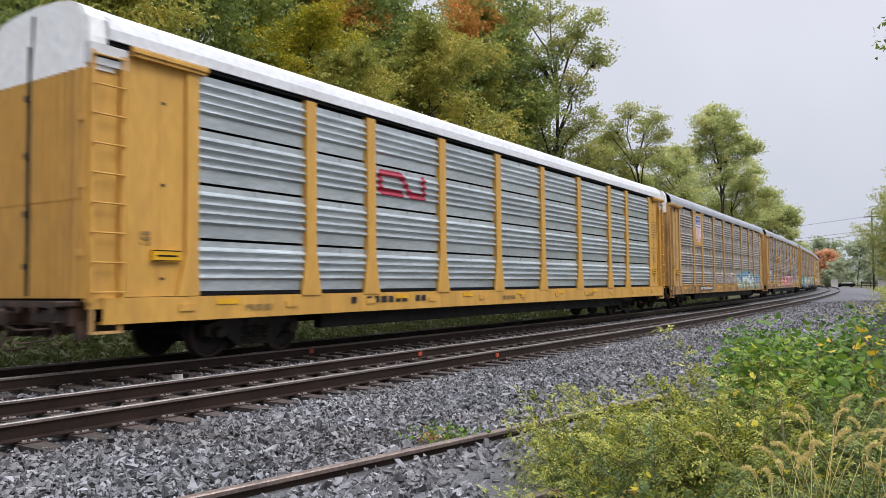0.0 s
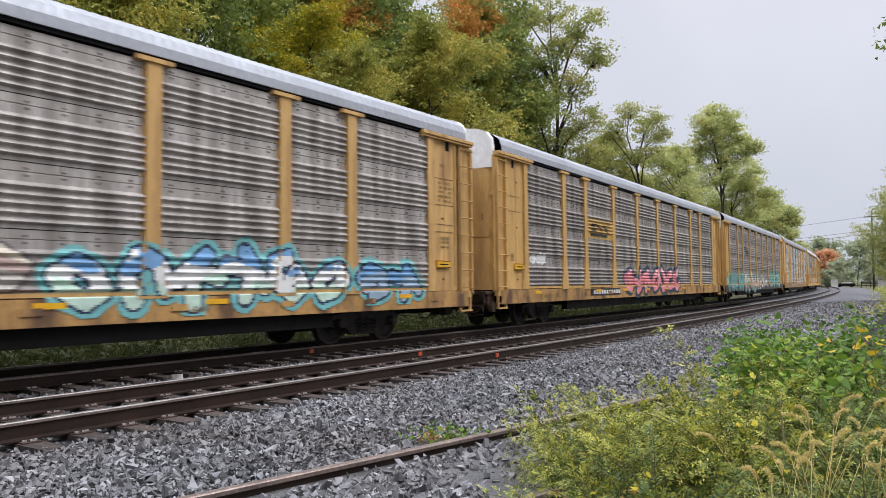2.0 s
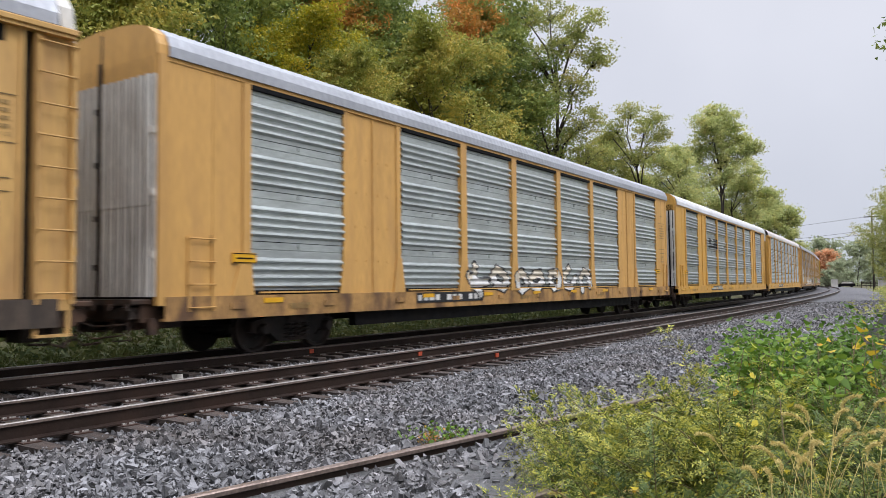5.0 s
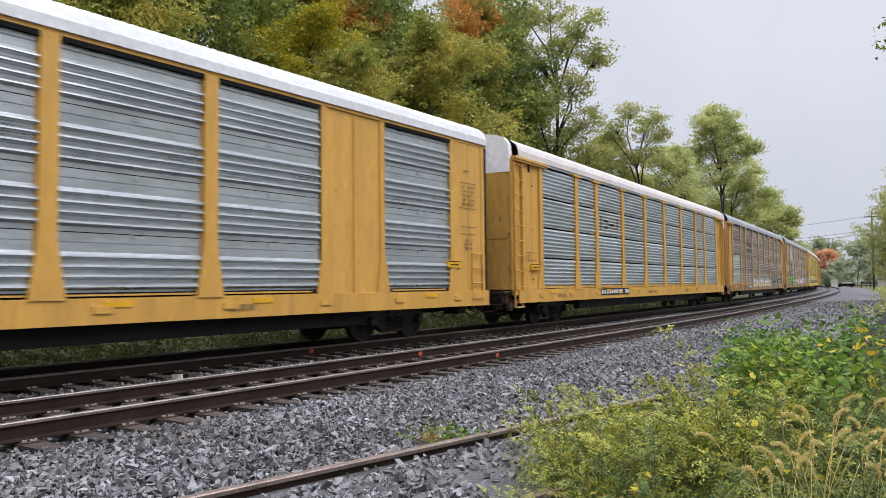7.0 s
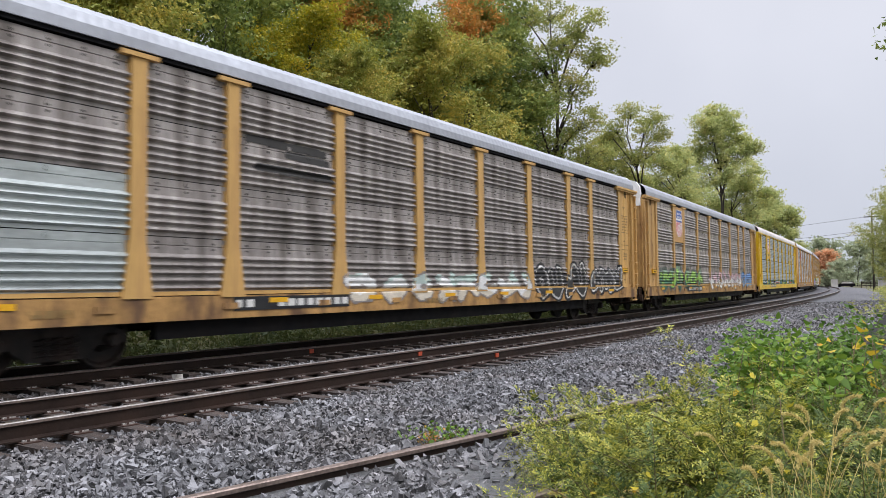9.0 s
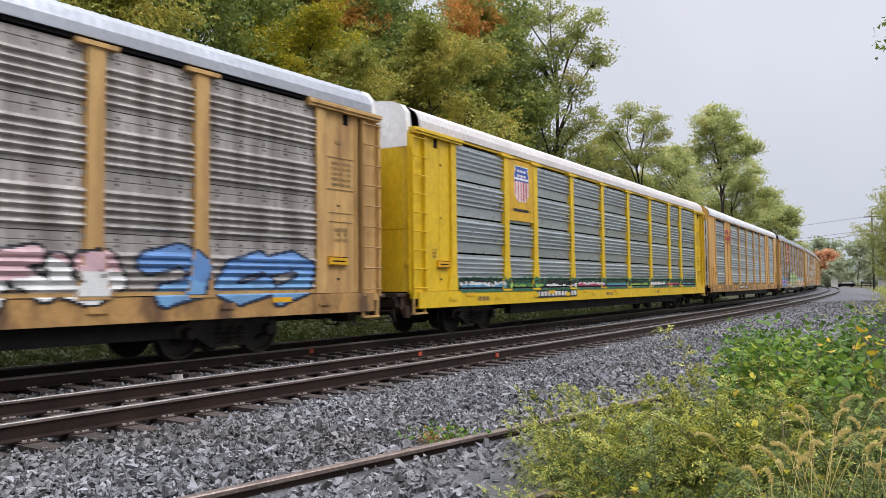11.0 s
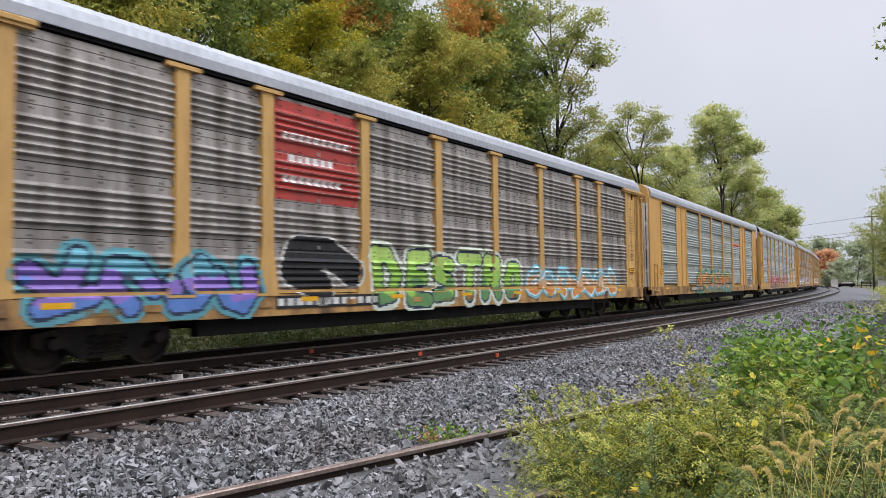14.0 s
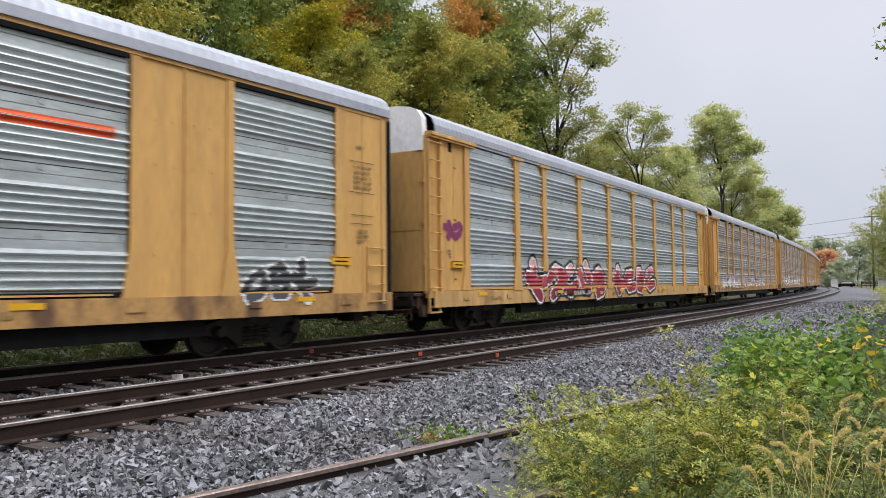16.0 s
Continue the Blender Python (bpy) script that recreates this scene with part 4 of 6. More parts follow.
def foxtail(x, y, h, lean, turn):
    """A grass stem that bows under a bristly seed head, with two blades."""
    g = tagged(new("foxtail_grass"), "dry straw-coloured foxtail grass with a drooping seed head", "grass", "foxtail grasses")
    g.matrix_basis = pose(x, y, BASE - 0.06, 0, 0, turn)
    r = np.random.default_rng(int(h * 1000) + int(turn))
    pts = [Vector((lean * t * t, 0, h * t)) for t in np.linspace(0, 1, 7)]
    part("stem", Shape().tube(pts, [0.0028 * (1 - 0.5 * t) for t in np.linspace(0, 1, 7)], 4).mesh("stem", STRAW, True), g)
    d = (pts[-1] - pts[-2]).normalized()
    p, head = pts[-1], []
    for q in range(9):
        head.append(p)
        d = (d + Vector((0.10, 0, -0.13))).normalized()
        p = p + d * 0.0125
    fuzz = []
    for q in range(300):
        c = head[int(r.integers(0, 9))] + Vector(r.normal(0, 0.002, 3))
        o = Vector(r.normal(0, 1, 3)).normalized()
        w = o.cross(Vector(r.normal(0, 1, 3))).normalized() * 0.0019
        fuzz.append((c - w, c + w, c + o * 0.0115 + w * 0.3, c + o * 0.0115 - w * 0.3))
    part("seed_head", quads_mesh("seed_head", np.array(fuzz), STRAW), g)
    bl = []
    for q in range(3):
        a = r.uniform(0, 6.28)
        L = h * r.uniform(0.4, 0.7)
        b0 = Vector((lean * 0.1, 0, h * 0.15 * q))
        prev = b0
        o = Vector((math.cos(a), math.sin(a), 0))
        sd = Vector((-math.sin(a), math.cos(a), 0)) * 0.004
        for i in range(1, 6):
            t = i / 5
            nx = b0 + o * L * 0.55 * t + Vector((0, 0, L * (0.9 * t - 0.65 * t * t)))
            bl.append((prev - sd * (1.2 - t), prev + sd * (1.2 - t), nx + sd * (1.0 - t), nx - sd * (1.0 - t)))
            prev = nx
    part("blades", quads_mesh("blades", np.array(bl), STRAW), g)


fr = np.random.default_rng(15)
for i in range(34):
    px = fr.uniform(0.48, 0.72)
    x, y = spot(px, fr.uniform(2.5, 3.3))
    foxtail(x, y, fr.uniform(0.72, 1.02), fr.uniform(0.05, 0.3), float(fr.uniform(90, 330)))
for i in range(22):
    x, y = spot(fr.uniform(0.24, 0.48), fr.uniform(3.2, 3.7))
    foxtail(x, y, fr.uniform(0.25, 0.5), fr.uniform(0.05, 0.2), float(fr.uniform(0, 360)))

# fallen leaves on the ballast
fl = []
for i in range(90):
    fl.append((*spot(fr.uniform(-0.7, 0.3), fr.uniform(4.6, 9.0)), -0.215))
tagged(new("fallen_leaves", quads_mesh("fallen_leaves", leaf_fans(fl, 1, 0.03, 207, (0.02, 0.02, 0.01)), YLEAF, 6)), "scattered yellow fallen leaves on the stones", "leaves", kind="stuff")

# ---- the freight train: tall enclosed car carriers ----
LEN = 2 * HALF
Z0, Z1 = 1.20, 5.33
LEVEL = (Z1 - Z0) / 4
SKIN, RIB = -1.488, 0.06



def level_of(z):
    """Heights above the trucks are drawn tall; this brings them to the true height of the car."""
    return z if z < 0.75 else 0.75 + (z - 0.75) * 0.9126


class CarShape(Shape):
    def mesh(self, name, mats, smooth=False):
        self.v = [(x, y, level_of(z)) for x, y, z in self.v]
        return super().mesh(name, mats, smooth)


def sheet_profile(style):
    """(height, outward relief) up the four sheets of one bay, as four lists."""
    out = []
    for k in range(4):
        a, b = Z0 + k * LEVEL, Z0 + (k + 1) * LEVEL
        top = b - (0.05 if style in ("slot", "slot3", "full") else 0.012)
        pts = [(a + 0.004, 0.0)]
        ribs = {"slot": (4, 0.165, 0.25), "slot3": (5, 0.132, 0.29), "band": (5, 0.138, 0.07), "full": (7, 0.132, 0.075), "band3": (4, 0.165, 0.09)}[style]
        for i in range(ribs[0]):
            c = a + ribs[2] + ribs[1] * (i + 0.35)
            w = ribs[1] * 0.36
            pts += [(c - w, 0.0), (c - w * 0.55, RIB * 0.75), (c - w * 0.2, RIB), (c + w * 0.25, RIB * 0.9), (c + w * 0.75, RIB * 0.4), (c + w * 1.15, 0.0)]
        if style in ("band", "band3"):
            h = (top - pts[-1][0])
            y = pts[-1][0] + h * 0.5
            pts += [(y - 0.012, 0.0), (y, -0.014), (y + 0.012, 0.0)]
        pts.append((top, 0.0))
        out.append(pts)
    return out


PROFILES = {k: sheet_profile(k) for k in ("slot", "slot3", "band", "full", "band3")}
MESHES = {}


def cached(key, make):
    if key not in MESHES:
        MESHES[key] = make()
    return MESHES[key]


def sheet_mesh(style, level, width, mat):
    def make():
        sh = CarShape()
        p = PROFILES[style][level]
        n = len(p)
        for x in (0.0, width):
            sh.v += [(x, SKIN - o, z) for z, o in p]
        for i in range(n - 1):
            sh.f.append((i, n + i, n + i + 1, i + 1))
            sh.m.append(0)
        # rivets and hold-down clips
        top = p[-1][0]
        for x in (0.04, width / 2, width - 0.04):
            sh.box(x - 0.03, x + 0.03, SKIN - 0.022, SKIN, top - 0.09, top - 0.01)
        if style in ("band", "band3") and mat in (GRIME, GRIME_PALE):
            y = p[-3][0]
            n_bolts = max(2, round(width / 0.55))
            for k in range(n_bolts):
                x = (k + 0.5) * width / n_bolts
                for dz in (-0.055, 0.055):
                    sh.box(x - 0.018, x + 0.018, SKIN - 0.012, SKIN, y + dz - 0.016, y + dz + 0.016, 1)
        return sh.mesh("sheet", [mat, BLACK])
    return cached(("sheet", style, level, round(width, 2), mat.name), make)


POSTS_P = [4.7, 6.6, 9.45, 12.32, 15.18, 18.05, 20.9, 22.8]
POSTS_W = [9.38, 12.2, 15.3, 18.12]
ROOF_LINE = [(-1.56, 5.44), (-1.55, 5.62), (-1.47, 5.82), (-1.27, 5.98), (-0.95, 6.07), (-0.5, 6.12), (0, 6.14)]
ROOF_LINE = ROOF_LINE + [(-y, z) for y, z in ROOF_LINE[-2::-1]]


def post_mesh(mat, width, foot, cap):
    def make():
        h, f = width / 2, foot / 2
        sh = CarShape().plate([(-f, 1.13), (f, 1.13), (h * 1.15, 1.95), (h, 2.1), (h, 5.34), (-h, 5.34), (-h, 2.1), (-h * 1.15, 1.95)], -1.572, -1.42)
        sh.box(-h - 0.03, -h, -1.50, -1.44, 1.9, 5.3).box(h, h + 0.03, -1.50, -1.44, 1.9, 5.3)
        if cap:
            sh.box(-h - 0.2, h + 0.2, -1.61, -1.43, 5.29, 5.37)
        return sh.mesh("post", mat)
    return cached(("post", mat.name, width, foot, cap), make)


def sill_mesh(mat):
    def make():
        sh = CarShape().prism([(-1.55, 0.725), (-1.55, 1.155), (-1.40, 1.165), (-1.40, 1.10), (-1.52, 1.09), (-1.52, 0.78), (-1.42, 0.77), (-1.42, 0.725)], -HALF + 0.25, HALF - 0.25)
        for x in np.arange(-12, 12.5, 2.4):
            sh.box(x - 0.16, x + 0.16, -1.575, -1.545, 0.90, 1.02)
        return sh.mesh("side_sill", mat)
    return cached(("sill", mat.name), make)


def ladder_mesh(mat, z0, z1):
    def make():
        sh = CarShape()
        for x in (0.05, 0.55):
            sh.box(x - 0.03, x + 0.03, -1.56, -1.44, z0 - 0.12, z1)
        return sh.mesh("ladder", mat)
    return cached(("ladder", mat.name, z0, z1), make)


def rung_mesh(mat):
    return cached(("rung", mat.name), lambda: CarShape().tube([(0.03, -1.585, 0), (0.57, -1.585, 0)], [0.014, 0.014], 6).mesh("rung", mat, True))


def truck(car, x):
    """A two-axle truck: side frames, springs, bearings, wheels."""
    def frame_mesh():
        sh = CarShape()
        for y in (-1.03, 0.87):
            sh.plate([(-1.15, 0.42), (-0.95, 0.36), (-0.7, 0.40), (-0.42, 0.20), (0.42, 0.20), (0.7, 0.40), (0.95, 0.36), (1.15, 0.42), (1.15, 0.60), (0.6, 0.72), (-0.6, 0.72), (-1.15, 0.60)], y, y + 0.16)
        sh.box(-0.22, 0.22, -1.05, 1.05, 0.45, 0.82)
        return sh.mesh("side_frame", STEEL)

    def spring_mesh():
        sh = CarShape()
        for y in (-1.06, 1.06):
            for sx in (-0.22, 0.0, 0.22):
                pts = [(sx + 0.09 * math.cos(a), y + 0.09 * math.sin(a), 0.24 + a * 0.0125) for a in np.arange(0, 25, 1.3)]
                sh.tube(pts, [0.018] * len(pts), 4)
        return sh.mesh("springs", STEEL, True)

    def wheelset():
        sh = CarShape()
        for sgn in (-1, 1):
            y = 0.7525 * sgn
            prof = [(y + sgn * 0.07, 0.0), (y + sgn * 0.075, 0.12), (y + sgn * 0.01, 0.2), (y + sgn * 0.01, 0.36), (y + sgn * 0.07, 0.4), (y + sgn * 0.07, 0.45), (y - sgn * 0.04, 0.457), (y - sgn * 0.055, 0.485), (y - sgn * 0.075, 0.48), (y - sgn * 0.075, 0.0)]
            sh.disc(0, 0, prof, 20)
        sh.disc(0, 0, [(-1.0, 0.0), (-1.0, 0.085), (1.0, 0.085), (1.0, 0.0)], 12)
        return sh.mesh("wheelset", STEEL)

    t = part("truck", cached("truckframe", frame_mesh), car, Matrix.Translation((x, 0, 0)))
    tagged(part("spring_set", cached("springs", spring_mesh), t), kind="stuff")
    axles = []
    for dx in (-0.89, 0.89):
        axles.append((part("wheelset", cached("wheelset", wheelset), t, Matrix.Translation((dx, 0, 0.457))), dx))
        part("bearing_cap", cached("bearing", lambda: CarShape().disc(0, 0.457, [(-1.16, 0.0), (-1.16, 0.09), (-1.08, 0.12), (-0.9, 0.12), (0.9, 0.12), (1.08, 0.12), (1.16, 0.09), (1.16, 0.0)], 14).mesh("bearing_cap", STEEL)), t, Matrix.Translation((dx, 0, 0)))
    return axles


def roof_mesh(mat, ribbed):
    def make():
        sh = CarShape()
        xs = np.arange(-HALF + 0.30, HALF - 0.29, 0.10)
        n = len(ROOF_LINE)
        for i, x in enumerate(xs):
            g = 0.005 * (1 if i % 2 else -1) if ribbed else 0.0
            sh.v += [(x, y * (1 + g * 0.4), z + g * (0.2 if abs(y) > 1.5 else 1.0)) for y, z in ROOF_LINE]
        for i in range(len(xs) - 1):
            for j in range(n - 1):
                sh.f.append((i * n + j, i * n + j + 1, (i + 1) * n + j + 1, (i + 1) * n + j))
                sh.m.append(0)
        for sgn in (-1, 1):
            sh.box(-HALF + 0.30, HALF - 0.30, min(sgn * 1.57, sgn * 1.5), max(sgn * 1.57, sgn * 1.5), 5.425, 5.445)
        return sh.mesh("roof", mat)
    return cached(("roof", mat.name, ribbed), make)


def end_meshes(spec):
    """The closed end: two yellow door leaves below, pale arched gable above. Faces -x, at x = 0."""
    low = 4.9 if spec["kind"] == "P" else 5.1
    key = ("end", spec["caps"], spec["yellow"].name, spec["gable"].name, spec["kind"], spec["leaf"].name)

    def leaf():
        sh = CarShape()
        # fluted door: shallow vertical folds
        out = [(-0.01, 0.03)]
        if spec["caps"] and spec["kind"] == "P":
            out = [(0.10, 0.03), (0.03, 0.10), (-0.02, 0.22), (-0.05, 0.4), (-0.065, 0.65), (-0.065, 0.9), (-0.05, 1.1), (-0.02, 1.28), (0.03, 1.38), (0.06, 1.42)]
        else:
            for i in range(7):
                y0 = 0.03 + i * 0.195
                out += [(0.0, y0 + 0.03), (-0.07, y0 + 0.06), (-0.07, y0 + 0.14), (0.0, y0 + 0.17)]
            out.append((0.0, 1.42))
        n = len(out)
        for z in (1.16, 2.75, 2.78, low):
            sh.v += [(x + (0.012 if z in (2.75,) else 0), yy, z) for x, yy in out]
        for r in range(3):
            for i in range(n - 1):
                sh.f.append((r * n + i, (r + 1) * n + i, (r + 1) * n + i + 1, r * n + i + 1))
                sh.m.append(0)
        sh.box(-0.03, 0.03, 1.40, 1.47, 1.16, low)
        for z in (1.9, 3.0, 4.1):
            sh.box(-0.055, 0.0, 1.36, 1.46, z - 0.06, z + 0.06)
        return sh.mesh("end_door", spec["leaf"])

    def gable():
        if spec["kind"] == "W":
            top = [(1.48, 5.44)] + [(y * 0.97, z + 0.01) for y, z in ROOF_LINE[::-1] if y >= 0.4]
            pts = [(0.02, low), (1.48, low)] + top + [(0.02, 6.15)]
            return CarShape().prism(pts, -0.02, 0.32).mesh("gable", spec["gable"])
        pts = [(0.02, low), (1.40, low), (1.40, 5.50), (1.36, 5.82), (1.22, 6.02), (1.0, 6.12), (0.6, 6.19), (0.02, 6.22)]
        sh = CarShape()
        # the top leans back towards the roof, with a narrow frame round it
        k = len(pts)
        for x, f in ((-0.05, 1.0), (0.16, 0.995)):
            sh.v += [(x + max(0.0, z - low) * 0.05, y * f, z) for y, z in pts]
        for i in range(k):
            j = (i + 1) % k
            sh.f.append((i, j, k + j, k + i))
            sh.m.append(0)
        sh.f += [tuple(range(k - 1, -1, -1)), tuple(range(k, 2 * k))]
        sh.m += [0, 0]
        # black filler paints in the dark gap between gable and roof
        if spec["caps"]:
            sh.prism([(y * 0.95, low + (z - low) * 0.955) for y, z in pts], 0.14, 0.6, 1)
        else:
            sh.prism([(min(1.5, y * 1.07), z - 0.05 if z > low else z) for y, z in pts], 0.02, 0.42)
        return sh.mesh("gable", [spec["gable"], GAP])

    def lock():
        sh = CarShape().tube([(-0.06, 0, 1.2), (-0.06, 0, 5.5)], [0.025, 0.025], 6)
        for z in (1.7, 2.6, 3.6, 4.6):
            sh.box(-0.10, 0.0, -0.07, 0.07, z - 0.05, z + 0.05)
        sh.box(-0.02, 0.03, -0.03, 0.03, 1.16, 6.05)
        return sh.mesh("lock_rod", STEEL)

    def platform():
        sh = CarShape().box(-0.35, 0.1, -1.35, 1.35, 1.02, 1.12, bevel=0.02)
        sh.box(-0.15, 0.25, -1.3, 1.3, 0.72, 1.05).box(-0.30, -0.05, -1.25, -0.6, 0.78, 0.98).box(-0.30, -0.05, 0.6, 1.25, 0.78, 0.98)
        sh.tube([(-0.3, -1.2, 0.75), (-0.3, -1.25, 0.45), (-0.3, -0.8, 0.42), (-0.3, -0.8, 0.75)], [0.014] * 4, 5)
        sh.tube([(-0.42, -1.42, 0.80), (-0.42, -1.30, 0.70), (-0.44, -0.5, 0.66), (-0.46, -0.05, 0.74)], [0.016] * 4, 5)
        for q in range(6):
            sh.box(-0.40, -0.34, -1.30 + q * 0.45, -1.22 + q * 0.45, 0.93, 1.04)
            sh.box(-0.05 + 0.04 * (q % 3), 0.10 + 0.04 * (q % 3), -1.40 + q * 0.5, -1.28 + q * 0.5, 0.52 + 0.06 * (q % 2), 0.78)
        sh.box(0.10, 0.75, -1.15, -0.85, 0.60, 0.80, bevel=0.03).box(0.2, 0.5, 0.5, 1.0, 0.5, 0.8, bevel=0.03)
        return sh.mesh("end_platform", GRIT)

    def coupler():
        sh = CarShape().box(-0.62, 0.3, -0.09, 0.09, 0.76, 0.95, bevel=0.02)
        sh.box(-0.70, -0.45, -0.17, 0.13, 0.70, 1.0, bevel=0.04)
        sh.tube([(0.0, -0.35, 0.72), (-0.25, -0.37, 0.38), (-0.5, -0.30, 0.36), (-0.62, -0.2, 0.55)], [0.025] * 4, 6)
        sh.tube([(0.05, 0.4, 0.74), (-0.2, 0.42, 0.42), (-0.5, 0.30, 0.34), (-0.66, 0.12, 0.52)], [0.022] * 4, 6)
        sh.tube([(-0.1, -1.1, 0.70), (-0.3, -1.05, 0.52), (-0.5, -0.6, 0.47), (-0.55, -0.2, 0.6)], [0.014] * 4, 5)
        return sh.mesh("coupler", GRIT)

    return [cached(key + (n,), f) for n, f in (("leaf", leaf), ("gable", gable))], cached("lock", lock), cached("platform", platform), cached("coupler", coupler)


def side_of(u):
    return u - HALF


def relief(spec, u, z):
    """Outward y of the near side at u metres from the front end and height z."""
    if z < 1.18:
        return -1.556
    q = spec.get("plate")
    if q and q[0] < u < q[1] and q[2] < z < q[3]:
        return -1.561
    for c in spec["posts"]:
        h = 0.15 + max(0.0, (2.0 - z)) * 0.15
        if abs(u - c) < h:
            return -1.573
    if spec["kind"] == "W":
        if 4.62 < u < 6.64 or LEN - 6.64 < u < LEN - 4.62 or u < 2.02 or u > LEN - 2.02:
            return -1.54
    elif u < 1.98 or u > LEN - 1.98:
        return -1.56 if (u < 0.66 or u > LEN - 0.66 or 1.7 < u < 2.0 or LEN - 2.0 < u < LEN - 1.7) else -1.50
    p = PROFILES[spec["style"]][min(3, max(0, int((z - Z0) / LEVEL)))]
    return SKIN - float(np.interp(z, [a for a, b in p], [b for a, b in p])) - 0.004


def paint(car, spec, name, label, u0, u1, z0, z1, shade, du=0.045, dz=0.036, lift=0.007):
    """Paint that lies on the side and follows its folds. shade(u, z) gives a colour or None."""
    us, zs = np.arange(u0, u1, du), np.arange(z0, z1, dz)
    cols, sh = {}, CarShape()
    ys = {}

    def y(i, j):
        if (i, j) not in ys:
            ys[i, j] = relief(spec, u0 + i * du, z0 + j * dz) - lift
        return ys[i, j]
    for i in range(len(us)):
        for j in range(len(zs)):
            a, b = u0 + i * du, z0 + j * dz
            c = shade(a + du / 2, b + dz / 2)
            if c is None:
                continue
            k = cols.setdefault(c, len(cols))
            x0, x1 = side_of(a), side_of(a + du)
            sh.face([(x0, y(i, j), b), (x1, y(i + 1, j), b), (x1, y(i + 1, j + 1), b + dz), (x0, y(i, j + 1), b + dz)], k)
    if sh.f:
        ob = part(name, sh.mesh(name, [paint_of(c) for c in cols]), car, None, label)
        if name in ("stencil", "lettering", "car_number"):
            tagged(ob, kind="stuff")




FORMS = (
    [(0.15, 0.9, 0.15, 0.3), (0.15, 0.3, 0.5, 0.02), (0.5, 0.02, 0.85, 0.3), (0.85, 0.3, 0.85, 0.95)],
    [(0.1, 0.05, 0.15, 0.7), (0.15, 0.7, 0.5, 0.98), (0.5, 0.98, 0.85, 0.7), (0.85, 0.7, 0.9, 0.0)],
    [(0.2, 0.5, 0.35, 0.1), (0.35, 0.1, 0.75, 0.1), (0.75, 0.1, 0.85, 0.5), (0.85, 0.5, 0.7, 0.9), (0.7, 0.9, 0.3, 0.9), (0.3, 0.9, 0.2, 0.5)],
    [(0.85, 0.85, 0.4, 0.98), (0.4, 0.98, 0.12, 0.6), (0.12, 0.6, 0.3, 0.08), (0.3, 0.08, 0.8, 0.06), (0.8, 0.06, 0.82, 0.45), (0.82, 0.45, 0.5, 0.45)],
    [(0.15, 0.0, 0.2, 1.0), (0.2, 0.5, 0.85, 0.95), (0.3, 0.5, 0.9, 0.0)],
    [(0.9, 0.9, 0.3, 0.95), (0.3, 0.95, 0.2, 0.6), (0.2, 0.6, 0.8, 0.42), (0.8, 0.42, 0.75, 0.08), (0.75, 0.08, 0.1, 0.05)],
    [(0.85, 0.98, 0.2, 0.95), (0.2, 0.95, 0.15, 0.05), (0.15, 0.05, 0.9, 0.0), (0.2, 0.5, 0.7, 0.5)],
)
PIECE = {"D": [(0.15, 0.0, 0.15, 1.0), (0.15, 1.0, 0.6, 0.95), (0.6, 0.95, 0.9, 0.5), (0.9, 0.5, 0.6, 0.05), (0.6, 0.05, 0.15, 0.0)], "E": FORMS[6], "S": FORMS[5],
         "T": [(0.05, 0.97, 0.95, 0.97), (0.5, 0.97, 0.5, 0.0)], "R": [(0.15, 0.0, 0.15, 1.0), (0.15, 1.0, 0.75, 0.9), (0.75, 0.9, 0.7, 0.55), (0.7, 0.55, 0.2, 0.5), (0.45, 0.5, 0.9, 0.0)], "O": FORMS[2]}


def scrawl(r):
    """One abstract form of a graffiti piece: a hook, ring, arch or bent band."""
    w = math.radians(r.choice((40, 115, 205, 295)) + r.uniform(-18, 18))
    co, si = math.cos(w) * 0.95, math.sin(w) * 0.95

    def spin(x, y):
        return min(1.0, max(0.0, 0.5 + (x - 0.5) * co - (y - 0.5) * si)), min(1.0, max(0.0, 0.5 + (x - 0.5) * si + (y - 0.5) * co))
    return [(*spin(a, b), *spin(c, d)) for a, b, c, d in r.choice(FORMS[:5])]


def seg_dist(px, pz, a):
    x0, y0, x1, y1 = a
    dx, dy = x1 - x0, y1 - y0
    t = max(0.0, min(1.0, ((px - x0) * dx + (pz - y0) * dy) / (dx * dx + dy * dy + 1e-9)))
    return math.hypot(px - x0 - t * dx, pz - y0 - t * dy)


